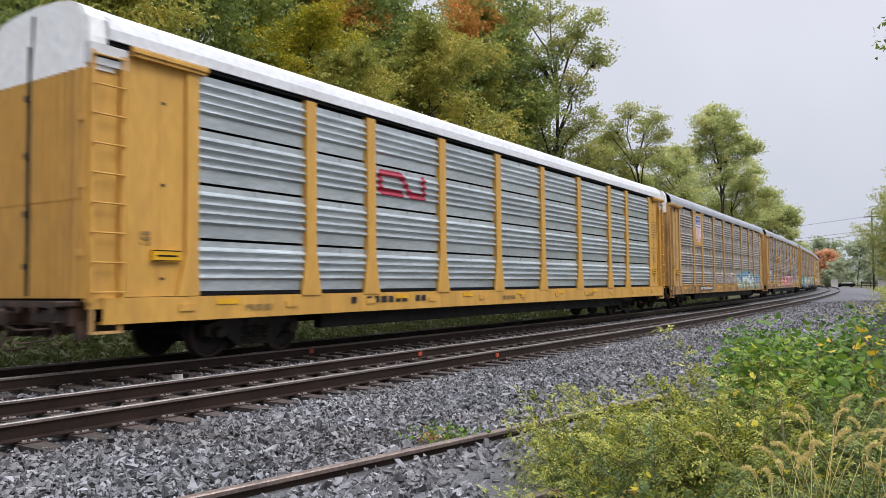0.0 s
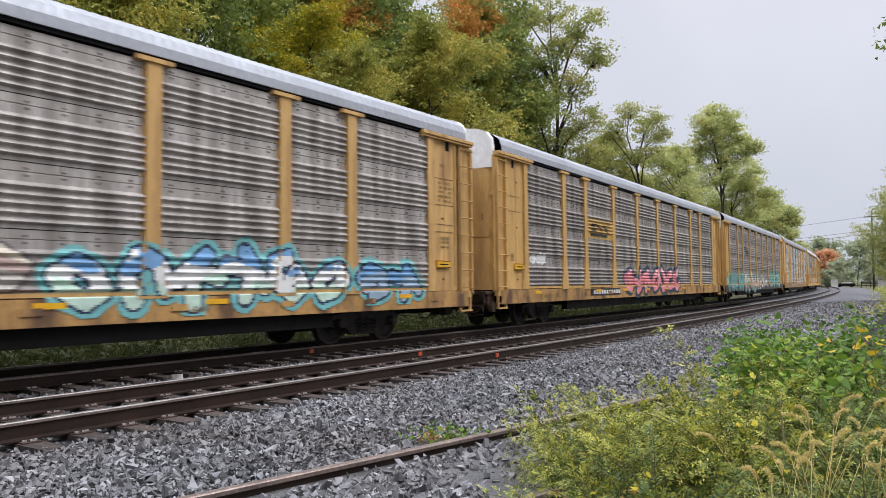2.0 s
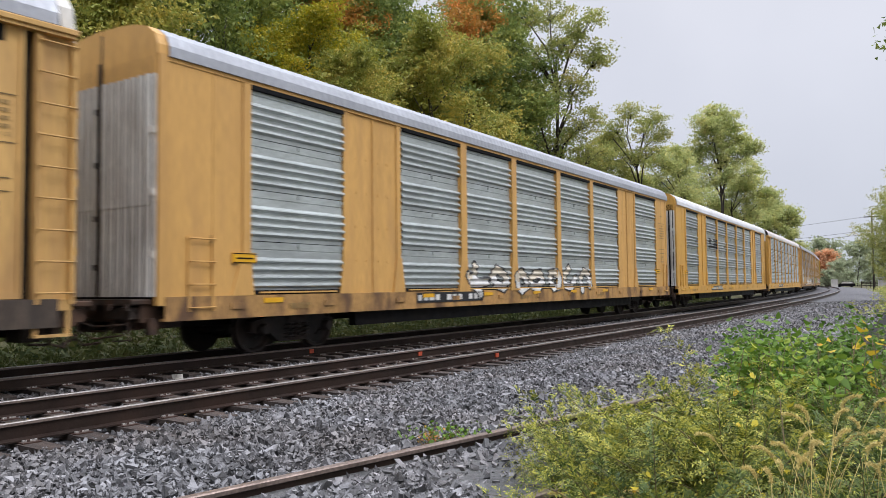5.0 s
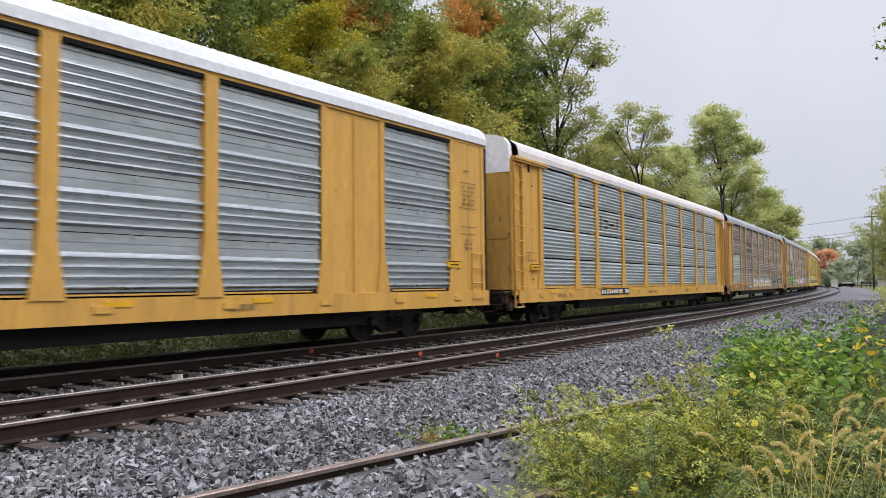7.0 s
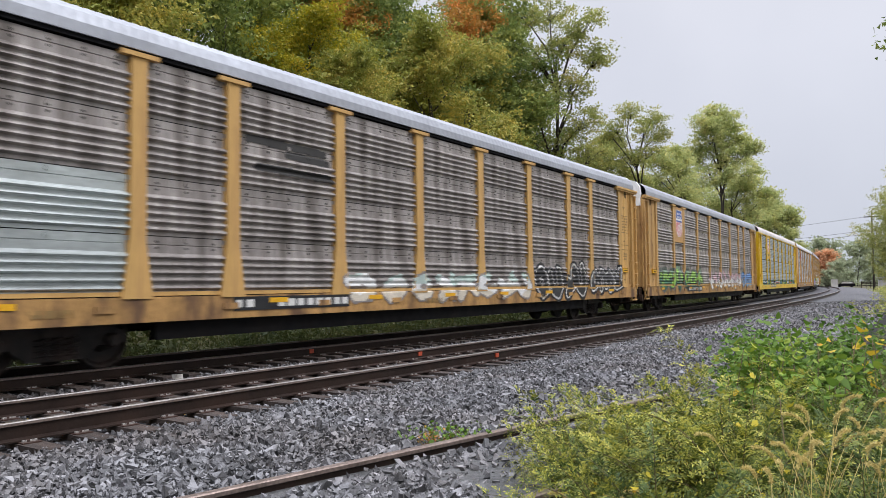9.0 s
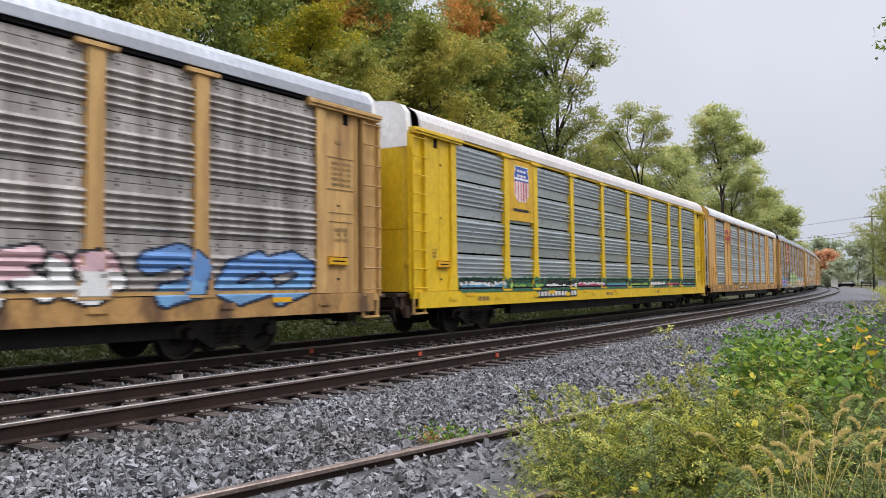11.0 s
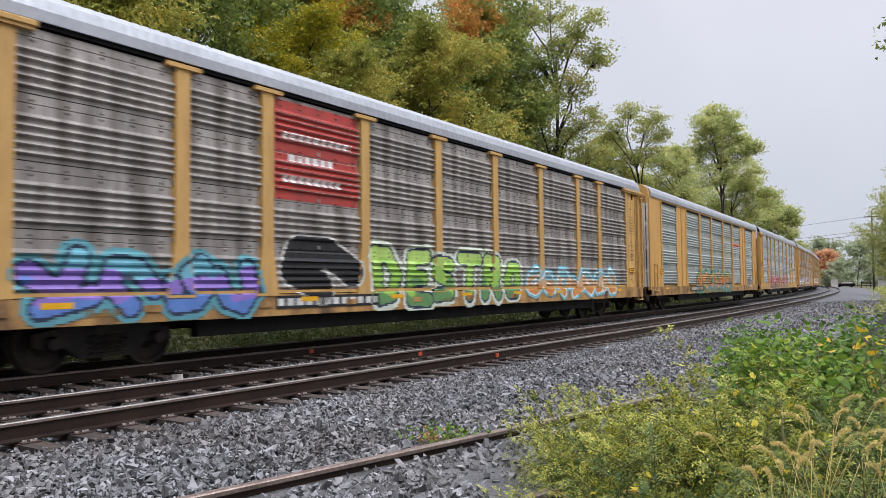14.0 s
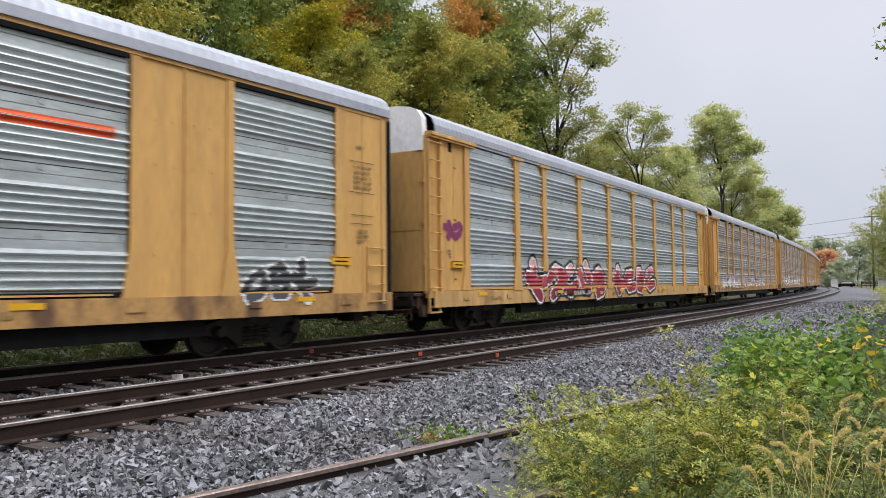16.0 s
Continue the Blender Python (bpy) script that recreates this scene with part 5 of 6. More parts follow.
def graffiti(car, spec, u0, u1, z0, z1, letters, fills, line, halo=None, seed=1, fat=0.15, label="sprayed graffiti piece", word=""):
    """Fat sprayed letterforms with an outline and a halo, abstract shapes without words."""
    r = random.Random(seed)
    fat = min(fat, (u1 - u0) / letters * 0.15)
    w = (u1 - u0) / letters
    segs = []
    for k in range(letters):
        g = PIECE[word[k]] if word else scrawl(r)
        ha, ba = r.uniform(0.8, 1.0), r.uniform(-0.05, 0.08)
        sl = r.uniform(-0.15, 0.2) * w
        q = []
        for a in g:
            f = lambda x, y: (u0 + (k + 0.08 + 0.84 * x) * w + sl * y, z0 + fat + (z1 - z0 - 2 * fat) * (ba + ha * y))
            q.append((*f(a[0], a[1]), *f(a[2], a[3])))
        segs.append(q)

    def shade(u, z):
        k = int((u - u0) / w)
        d = min(seg_dist(u, z, a) for i in (k - 1, k, k + 1) if 0 <= i < letters for a in segs[i])
        n = noise.noise(Vector((u * 1.7 + seed, z * 2.3, seed))) * 0.5 + 0.5
        d += (n - 0.5) * 0.06
        if d < fat:
            v = (z - z0) / (z1 - z0) + (n - 0.5) * 0.7
            i = int(max(0, min(0.999, v)) * len(fills))
            return fills[i]
        if d < fat + 0.055:
            return line
        if halo and d < fat + 0.09 + 0.12 * n:
            return halo
        return None
    paint(car, spec, "graffiti", label, u0 - 0.3, u1 + 0.3, z0 - 0.1, z1 + 0.25, shade)


def bars(car, spec, name, label, u0, u1, z0, z1, ink, ground=None, rows=1, seed=0, cell=0.11):
    """Unreadable lettering as plain bars, on a ground where there is one."""
    r = random.Random(seed + int(u0 * 10))
    gaps = [[r.random() < 0.15 for _ in range(60)] for _ in range(rows)]

    def shade(u, z):
        k = min(rows - 1, int((z - z0) / (z1 - z0) * rows))
        fz = (z - z0) / (z1 - z0) * rows - k
        i = int((u - u0) / cell)
        fu = (u - u0) / cell - i
        if 0.18 < fz < 0.82 and 0.12 < fu < 0.85 and not gaps[k][min(i, 59)] and u0 + 0.05 < u < u1 - 0.05:
            return ink
        return ground
    paint(car, spec, name, label, u0, u1, z0, z1, shade, 0.03, 0.03)


def shield(car, spec, uc, zc, w, h):
    """A road-sign shaped shield: blue field above, red and white stripes below."""
    def shade(u, z):
        x, y = (u - uc) / w, (z - zc) / h
        half = 0.5 - max(0.0, -y - 0.28) * 1.1 if y < 0.3 else 0.5 - 0.06 * math.sin((y - 0.3) * 15)
        if abs(x) > half or abs(y) > 0.5:
            return None
        if abs(x) > half - 0.035 or abs(y) > 0.48:
            return (0.7, 0.7, 0.7)
        if y > 0.06:
            if 0.1 < y < 0.17 or (abs(x) < 0.33 and (0.20 < y < 0.27 or 0.33 < y < 0.40)) and int((x + 1) * 14) % 3:
                return (0.75, 0.75, 0.75)
            return (0.02, 0.07, 0.32)
        return (0.55, 0.05, 0.06) if int((x + 2) * 11) % 2 else (0.75, 0.73, 0.72)
    paint(car, spec, "shield_emblem", "blue shield emblem with red and white stripes", uc - w / 2 - 0.05, uc + w / 2 + 0.05, zc - h / 2 - 0.05, zc + h / 2 + 0.05, shade, 0.025, 0.025)


def backing_plate(car, spec, u0, u1, z0, z1, rgb, label):
    """A flat painted plate bolted over the ribbed sheets, to carry an emblem."""
    spec["plate"] = (u0, u1, z0, z1)
    part("backing_plate", CarShape().box(side_of(u0), side_of(u1), -1.56, -1.45, z0, z1).mesh("backing_plate", paint_of(rgb)), car, None, label)


def patch(car, spec, u0, u1, z0, z1, rgb, label):
    paint(car, spec, "painted_patch", label, u0, u1, z0, z1, lambda u, z: rgb, 0.1, 0.03, 0.001)


def strokes(car, spec, label, rgb, segs, fat):
    """A plain emblem of thick strokes."""
    us = [a[i] for a in segs for i in (0, 2)]
    zs = [a[i] for a in segs for i in (1, 3)]
    paint(car, spec, "emblem", label, min(us) - fat, max(us) + fat, min(zs) - fat, max(zs) + fat, lambda u, z: rgb if min(seg_dist(u, z, a) for a in segs) < fat else None, 0.025, 0.025)


def car_carrier(label, kind="P", style="band", sheet=GRIME, yellow=YELLOW, roof=ROOF_GREY, gable=WHITE_GABLE, leaf=None, sill=None, caps=True, eave=None, ribbed=True, odd=None):
    """One enclosed car carrier on two trucks. Front end at -x, camera side at -y."""
    car = tagged(new("car_carrier_wagon"), label, "freight car", "cars of the freight train")
    spec = dict(kind=kind, style=style, yellow=yellow, gable=gable, leaf=leaf or yellow, caps=caps, posts=POSTS_P if kind == "P" else POSTS_W)
    turn = Matrix.Rotation(math.pi, 4, "Z")
    # solid near-black box paints in the unlit space behind the slots
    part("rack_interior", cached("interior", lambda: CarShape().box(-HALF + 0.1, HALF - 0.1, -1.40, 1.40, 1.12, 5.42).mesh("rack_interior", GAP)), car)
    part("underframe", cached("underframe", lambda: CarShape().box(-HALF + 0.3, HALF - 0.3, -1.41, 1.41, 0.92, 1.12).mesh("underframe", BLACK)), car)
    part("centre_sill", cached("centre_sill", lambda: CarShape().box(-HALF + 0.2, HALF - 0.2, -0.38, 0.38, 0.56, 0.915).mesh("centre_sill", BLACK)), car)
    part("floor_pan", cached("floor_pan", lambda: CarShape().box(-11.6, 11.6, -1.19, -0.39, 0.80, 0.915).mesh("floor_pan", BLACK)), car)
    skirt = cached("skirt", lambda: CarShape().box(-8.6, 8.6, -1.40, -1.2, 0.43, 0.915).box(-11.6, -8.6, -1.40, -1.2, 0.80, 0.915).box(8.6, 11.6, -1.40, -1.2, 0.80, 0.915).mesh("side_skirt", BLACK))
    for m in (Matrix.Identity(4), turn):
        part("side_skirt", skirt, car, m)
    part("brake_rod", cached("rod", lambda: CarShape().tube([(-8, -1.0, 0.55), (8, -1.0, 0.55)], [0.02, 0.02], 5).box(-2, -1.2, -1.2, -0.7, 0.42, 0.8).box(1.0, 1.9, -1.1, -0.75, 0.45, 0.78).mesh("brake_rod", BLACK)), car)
    part("roof", roof_mesh(roof, ribbed), car)
    if kind == "P":
        edges = [1.86] + POSTS_P + [LEN - 1.86]
        bays = [(a + 0.10, b - 0.10) for a, b in zip(edges, edges[1:])]
    else:
        edges = [6.64] + POSTS_W + [LEN - 6.64]
        bays = [(2.03, 4.64)] + [(a + 0.05, b - 0.05) for a, b in zip(edges, edges[1:])] + [(LEN - 4.64, LEN - 2.03)]
    for far in (False, True):
        side = turn if far else Matrix.Identity(4)
        part("side_sill", sill_mesh(sill or (SILL_WORN if sheet in (GRIME, GRIME_PALE) or yellow == YELLOW_PALE else yellow)), car, side)
        for a, b in bays:
            for lv in range(4):
                mat = odd[1] if odd and not far and (round(a), lv) in odd[0] else sheet
                part("sheet", sheet_mesh(style, lv, b - a, mat), car, side @ Matrix.Translation((side_of(a), 0, 0)))
        for c in spec["posts"]:
            part("post", post_mesh(yellow, 0.28, 0.55, caps and kind == "P"), car, side @ Matrix.Translation((side_of(c), 0, 0)))
        # in GAP this strip paints in the dark gap below the sheets
        lo = GAP if kind == "W" or eave else yellow
        for a, b in bays:
            part("lower_rail", cached(("lower", lo.name, round(b - a, 2)), lambda: CarShape().box(0.02, b - a - 0.02, -1.52, -1.42, 1.178, 1.25).mesh("lower_rail", lo)), car, side @ Matrix.Translation((side_of(a), 0, 0)))
            if kind == "W":
                # black block paints in the dark gap above the sheets
                part("upper_rail", cached(("upper", round(b - a, 2)), lambda: CarShape().box(0.02, b - a - 0.02, -1.565, -1.42, 5.25, 5.335).mesh("upper_rail", GAP)), car, side @ Matrix.Translation((side_of(a), 0, 0)))
            if kind == "W" and not far:
                part("door_track", cached(("track", yellow.name, round(b - a, 2)), lambda: CarShape().box(0.25, b - a - 0.25, -1.545, -1.522, 1.19, 1.222).mesh("door_track", yellow)), car, side @ Matrix.Translation((side_of(a), 0, 0)))
        # in GAP this strip paints in the dark slot under the roof
        tr = eave or (GAP if sheet in (GRIME, GRIME_PALE) else sheet)
        part("top_rail", cached(("rail", tr.name), lambda: CarShape().box(-HALF + 0.3, HALF - 0.3, -1.535, -1.42, 5.35, 5.44).mesh("top_rail", tr)), car, side)
        for rear in (False, True):
            if kind == "P":
                s, o = (-1, HALF) if rear else (1, -HALF)

                def slab(a, b, *r):
                    return cached(("slab", yellow.name, rear, a, b, r), lambda: CarShape().box(min(o + s * a, o + s * b), max(o + s * a, o + s * b), *r).mesh("panel", yellow))
                a0 = 0.75 if rear else 0.61
                part("ladder_backing", slab(0.02, 0.60, -1.47, -1.38, 1.10, 5.30), car, side)
                part("ladder_rail", slab(0.54, 0.60, -1.53, -1.46, 1.12, 5.30), car, side)
                if not caps:
                    part("ladder_cap", cached(("ladder_cap", rear), lambda: CarShape().box(min(o + s * 0.0, o + s * 0.62), max(o + s * 0.0, o + s * 0.62), -1.535, -1.40, 4.98, 5.33).box(min(o + s * 0.1, o + s * 0.5), max(o + s * 0.1, o + s * 0.5), -1.54, -1.52, 5.10, 5.16, 1).mesh("ladder_cap", [WHITE, GAP])), car, side, "white cap with a slot over the ladder")
                part("corner_panel", slab(a0, 1.72, -1.495, -1.40, 1.17, 5.30), car, side)
                part("panel_edge", slab(a0, a0 + 0.05, -1.53, -1.48, 1.17, 5.28), car, side)
                # raised black block stands for the shade of a notch
                if caps:
                    part("notch", cached(("notch", rear), lambda: CarShape().box(min(o + s * 1.0, o + s * 1.16), max(o + s * 1.0, o + s * 1.16), -1.50, -1.45, 5.0, 5.29).mesh("notch", GAP)), car, side, "black block painting in a notch's shade under the header")
                for zz in (1.45, 3.1, 4.55):
                    part("panel_bolt", cached(("panel_bolt", rear), lambda: CarShape().box(o + s * 1.30 - 0.035, o + s * 1.30 + 0.035, -1.505, -1.48, 0.0, 0.045).mesh("panel_bolt", STEEL)), car, side @ Matrix.Translation((0, 0, level_of(zz))))
                part("sill_step", cached(("sill_step", yellow.name, rear), lambda: CarShape().box(o + s * 0.09 - 0.025, o + s * 0.09 + 0.025, -1.52, -1.46, 0.62, 1.0).box(o + s * 0.55 - 0.025, o + s * 0.55 + 0.025, -1.52, -1.46, 0.62, 1.0).box(min(o + s * 0.07, o + s * 0.57), max(o + s * 0.07, o + s * 0.57), -1.55, -1.43, 0.59, 0.63).mesh("sill_step", YELLOW_WORN)), car, side, "worn yellow step hung under the ladder")
                part("seam_strip", slab(1.22, 1.25, -1.505, -1.49, 1.34, 5.2), car, side)
                part("kick_plate", slab(a0 + 0.01, 1.54, -1.515, -1.45, 1.168, 1.30), car, side)
                part("step", slab(0.04, 0.60, -1.52, -1.42, 0.98, 1.15), car, side)
                part("corner_post", cached(("cpost", yellow.name, rear), lambda: CarShape().plate([(o + s * q, z) for q, z in [(1.55, 1.168), (2.0, 1.168), (1.97, 1.95), (1.97, 5.33), (1.725, 5.33), (1.725, 1.95)][::s]], -1.555, -1.42).mesh("corner_post", yellow)), car, side)
                x0 = HALF - 0.60 if rear else -HALF
                ld = part("ladder", ladder_mesh(yellow, 1.2, 5.2), car, side @ Matrix.Translation((x0, 0, 0)))
                if not far:
                    for z in np.arange(1.25, 5.2, 0.485):
                        part("rung", rung_mesh(yellow), ld, Matrix.Translation((0, 0, level_of(z))))
                hl = 2.2 if caps else 1.45
                x1 = HALF - 0.03 - hl if rear else -HALF + (0.03 if caps else 0.66)
                part("header_beam", cached(("header", yellow.name, hl), lambda: CarShape().box(0, hl, -1.63, -1.45, 5.30, 5.40, bevel=0.015).box(0.02, hl - 0.02, -1.60, -1.46, 5.25, 5.30).mesh("header_beam", yellow)), car, side @ Matrix.Translation((x1, 0, 0)))
            else:
                s, o = (-1, HALF) if rear else (1, -HALF)

                def slab(a, b, *r):
                    return cached(("slab", yellow.name, rear, a, b, r), lambda: CarShape().box(min(o + s * a, o + s * b), max(o + s * a, o + s * b), *r).mesh("panel", yellow))
                w0 = 0.42 if rear else 0.12
                part("corner_panel", slab(w0 + 0.165, 1.20, -1.52, -1.40, 1.14, 5.42), car, side)
                part("corner_panel", slab(1.212, 1.86, -1.52, -1.40, 1.14, 5.42), car, side)
                part("corner_post", slab(w0, w0 + 0.16, -1.535, -1.42, 1.0, 5.46), car, side)
                part("corner_post", cached(("cpostw", yellow.name, rear), lambda: CarShape().plate([(o + s * q, z) for q, z in [(1.60, 1.14), (2.14, 1.14), (2.05, 2.0), (2.05, 5.34), (1.865, 5.34), (1.865, 2.0)][::s]], -1.55, -1.42).mesh("corner_post", yellow)), car, side)
                x0 = HALF - 1.1 if rear else -HALF + 0.66
                ld = part("ladder", ladder_mesh(yellow, 1.0, 2.25), car, side @ Matrix.Translation((x0, 0, 0)))
                for z in np.arange(0.95, 2.3, 0.42):
                    part("rung", rung_mesh(yellow), ld, Matrix.Translation((0, 0, level_of(z))))

                def wide():
                    sh = CarShape().box(0, 2.02, -1.50, -1.40, 1.14, 5.36)
                    for x in (0.0, 0.98, 1.86):
                        sh.box(x, x + (0.16 if x != 0.98 else 0.03), -1.53, -1.45, 1.14, 5.34)
                    for x in (0.08, 1.94):
                        sh.plate([(x - 0.22, 1.14), (x + 0.22, 1.14), (x + 0.09, 2.0), (x - 0.09, 2.0)], -1.55, -1.42)
                    for x in (0.45, 0.8, 1.2, 1.55):
                        for z in (1.9, 2.7, 3.5, 4.3):
                            sh.box(x - 0.03, x + 0.03, -1.508, -1.49, z - 0.03, z + 0.03)
                    return sh.mesh("wide_panel", yellow)
                part("wide_panel", cached(("wide", yellow.name), wide), car, side @ Matrix.Translation((side_of(LEN - 6.64 if rear else 4.62), 0, 0)))
    for rear in (False, True):
        inset = 0.0 if kind == "P" else (0.40 if rear else 0.12)
        base = (Matrix.Translation((HALF - inset, 0, 0)) @ turn) if rear else Matrix.Translation((-HALF + inset, 0, 0))
        pair, lock, platform, coupler = end_meshes(spec)
        flip = Matrix.Diagonal((1, -1, 1, 1))
        for mesh, nm in zip(pair, ("end_door", "gable")):
            part(nm, mesh, car, base @ flip)
            part(nm, mesh, car, base)
        part("lock_rod", lock, car, base)
        part("end_platform", platform, car, base)
        part("coupler", coupler, car, base)
    # reflective strips on the sill and the yellow notice plate
    for u in (2.6, 7.7, 10.6, 13.6, 16.4, 19.3, 24.6):
        part("reflector", cached("reflector", lambda: CarShape().box(-0.24, 0.24, -1.566, -1.55, 1.0, 1.10).mesh("reflector", AMBER)), car, Matrix.Translation((side_of(u), 0, 0)))
    u = 1.35 if kind == "P" else 1.9
    for uu in (u, LEN - u):
        part("notice_plate", cached("notice", lambda: CarShape().box(-0.27, 0.27, -1.56, -1.49, 1.78, 1.98).box(-0.2, 0.2, -1.563, -1.55, 1.86, 1.89, 1).box(-0.27, 0.27, -1.562, -1.55, 1.955, 1.975, 1).box(-0.27, 0.27, -1.562, -1.55, 1.785, 1.8, 1).mesh("notice_plate", [AMBER, GAP])), car, Matrix.Translation((side_of(uu), 0, 0)))
    axles = truck(car, -10.05) + truck(car, 10.05)
    return car, spec, axles


INK, PALE, RED, NAVY, TEAL = (0.012, 0.012, 0.014), (0.62, 0.61, 0.58), (0.36, 0.02, 0.05), (0.015, 0.025, 0.06), (0.16, 0.42, 0.42)
PINK, CREAM, SKY, GREEN, DKGREEN, VIOLET, OCHRE, STEELBLUE = (0.72, 0.24, 0.27), (0.62, 0.56, 0.45), (0.16, 0.33, 0.55), (0.28, 0.5, 0.08), (0.03, 0.14, 0.07), (0.25, 0.16, 0.5), (0.6, 0.24, 0.06), (0.3, 0.4, 0.5)
MINT, CHALK = (0.5, 0.66, 0.55), (0.72, 0.72, 0.70)
TRAIN = []


def marks(car, spec, u, seed, dark=True):
    bars(car, spec, "car_number", "white unreadable number bars on a black plate" if dark else "dark unreadable number bars", u, u + 3.1, 0.86, 1.12, PALE if dark else INK, INK if dark else None, seed=seed, cell=0.26)
    ink = (0.24, 0.15, 0.05)
    fine = "small dark stencilled notes"
    e0, e1 = (0.8, 1.5) if spec["kind"] == "P" else (1.05, 1.6)
    for a, b, z0, z1, rows in ((e0, e1 - 0.35, 2.05, 2.3, 3), (LEN - 1.6, LEN - 0.9, 3.55, 4.15, 5), (LEN - 1.5, LEN - 1.0, 2.3, 2.65, 3), (LEN - 1.5, LEN - 1.1, 4.5, 4.6, 1), (12.4, 13.3, 0.86, 0.98, 2), (2.9, 3.7, 0.86, 0.98, 2), (18.4, 19.2, 0.86, 0.98, 2)):
        bars(car, spec, "stencil", fine, a, b, z0, z1, ink, None, rows, seed, 0.07)
    for a, b, z in ((LEN - 1.65, LEN - 0.88, 4.2), (LEN - 1.65, LEN - 0.88, 3.48), (LEN - 1.6, LEN - 0.95, 2.95), (LEN - 1.6, LEN - 0.95, 2.75)) + ({3: ((e0, e1, 4.1), (e0, e1, 3.62)), 7: ((e0, e1, 2.35), (e0, e1, 2.1))}.get(seed, ())):
        paint(car, spec, "stencil", "thin dark ruled line", a, b, z, z + 0.018, lambda u, zz: (0.13, 0.085, 0.03), 0.05, 0.018)


def build_train():
    c = car_carrier("clean galvanised car carrier with slotted sheets and white roof", "P", "slot", GALV, YELLOW, WHITE, WHITE_GABLE, caps=False, eave=GAP, ribbed=False)
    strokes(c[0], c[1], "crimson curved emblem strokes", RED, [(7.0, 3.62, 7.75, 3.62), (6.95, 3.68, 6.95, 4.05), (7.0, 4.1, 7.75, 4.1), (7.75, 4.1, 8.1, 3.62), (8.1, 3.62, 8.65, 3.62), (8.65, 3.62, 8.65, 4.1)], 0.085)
    marks(c[0], c[1], 5.6, 1, False)
    TRAIN.append(c)
    c = car_carrier("weathered grey-brown car carrier with a shield emblem and pale graffiti", "P", "band", GRIME_PALE, YELLOW_WORN, ROOF_GREY)
    backing_plate(c[0], c[1], 4.84, 6.46, 3.45, 5.29, (0.52, 0.30, 0.07), "yellow painted field behind the emblem")
    shield(c[0], c[1], 5.65, 4.4, 1.15, 1.5)
    graffiti(c[0], c[1], 9.2, 16.2, 1.2, 2.1, 7, [(0.45, 0.42, 0.38), (0.4, 0.3, 0.27), CREAM], (0.14, 0.12, 0.12), seed=5)
    graffiti(c[0], c[1], 16.3, 22.6, 0.9, 2.15, 6, [MINT, CHALK, SKY], NAVY, TEAL, 6)
    graffiti(c[0], c[1], 22.9, 25.2, 0.95, 2.0, 2, [STEELBLUE, SKY], NAVY, TEAL, 7)
    marks(c[0], c[1], 5.9, 2)
    TRAIN.append(c)
    c = car_carrier("weathered dark car carrier with a yellow emblem field and pink graffiti", "P", "band", GRIME, YELLOW_AGED, ROOF_GREY)
    patch(c[0], c[1], 6.72, 9.23, 3.1, 3.85, (0.52, 0.32, 0.08), "yellow painted field behind the emblem")
    strokes(c[0], c[1], "black emblem bars", INK, [(7.2, 3.62, 7.6, 3.62), (7.2, 3.45, 7.6, 3.45), (7.85, 3.62, 8.2, 3.45), (8.45, 3.62, 8.8, 3.42), (7.2, 3.24, 8.8, 3.24)], 0.06)
    graffiti(c[0], c[1], 10.7, 18.7, 0.78, 2.15, 7, [PINK, PINK, (0.8, 0.38, 0.4)], NAVY, (0.02, 0.05, 0.09), 8, 0.2)
    graffiti(c[0], c[1], 2.2, 3.3, 2.0, 2.35, 3, [CHALK], CHALK, None, 9, 0.04)
    marks(c[0], c[1], 6.9, 3)
    TRAIN.append(c)
    c = car_carrier("weathered car carrier covered low down with teal and pink graffiti", "P", "band", GRIME, YELLOW_AGED, ROOF_GREY, WHITE_DIRTY, sill=SILL_DIRTY)
    graffiti(c[0], c[1], 0.9, 6.9, 0.8, 2.1, 5, [(0.1, 0.3, 0.33), TEAL, (0.25, 0.5, 0.5)], INK, (0.1, 0.28, 0.27), 10, 0.19)
    graffiti(c[0], c[1], 7.0, 13.3, 0.65, 2.15, 5, [(0.6, 0.3, 0.28), CREAM, CREAM], INK, TEAL, 11, 0.17)
    graffiti(c[0], c[1], 13.6, 18.0, 0.8, 2.15, 5, [CHALK, (0.4, 0.4, 0.38)], INK, (0.1, 0.1, 0.1), 12, 0.11)
    graffiti(c[0], c[1], 18.9, 25.3, 0.85, 2.2, 6, [TEAL, (0.3, 0.52, 0.45)], (0.03, 0.12, 0.11), (0.08, 0.3, 0.26), 13, 0.12)
    strokes(c[0], c[1], "faded black emblem bars", (0.05, 0.045, 0.04), [(7.2, 3.95, 8.4, 3.9), (7.4, 3.7, 8.8, 3.65), (7.9, 3.5, 8.8, 3.5)], 0.07)
    marks(c[0], c[1], 7.4, 4)
    TRAIN.append(c)
    c = car_carrier("buff panelled car carrier with pale graffiti scrawl", "W", "band3", GALV_DULL, YELLOW_PALE, ROOF_GREY, YELLOW_PALE, WHITE_DIRTY, eave=YELLOW_PALE)
    graffiti(c[0], c[1], 9.5, 18.0, 0.95, 2.0, 7, [CHALK, CREAM], INK, None, 14, 0.12)
    marks(c[0], c[1], 7.2, 5)
    TRAIN.append(c)
    c = car_carrier("bright galvanised car carrier with wide yellow panels and a black emblem", "W", "band3", GALV_BRIGHT, YELLOW, WHITE, YELLOW, WHITE_DIRTY, eave=YELLOW)
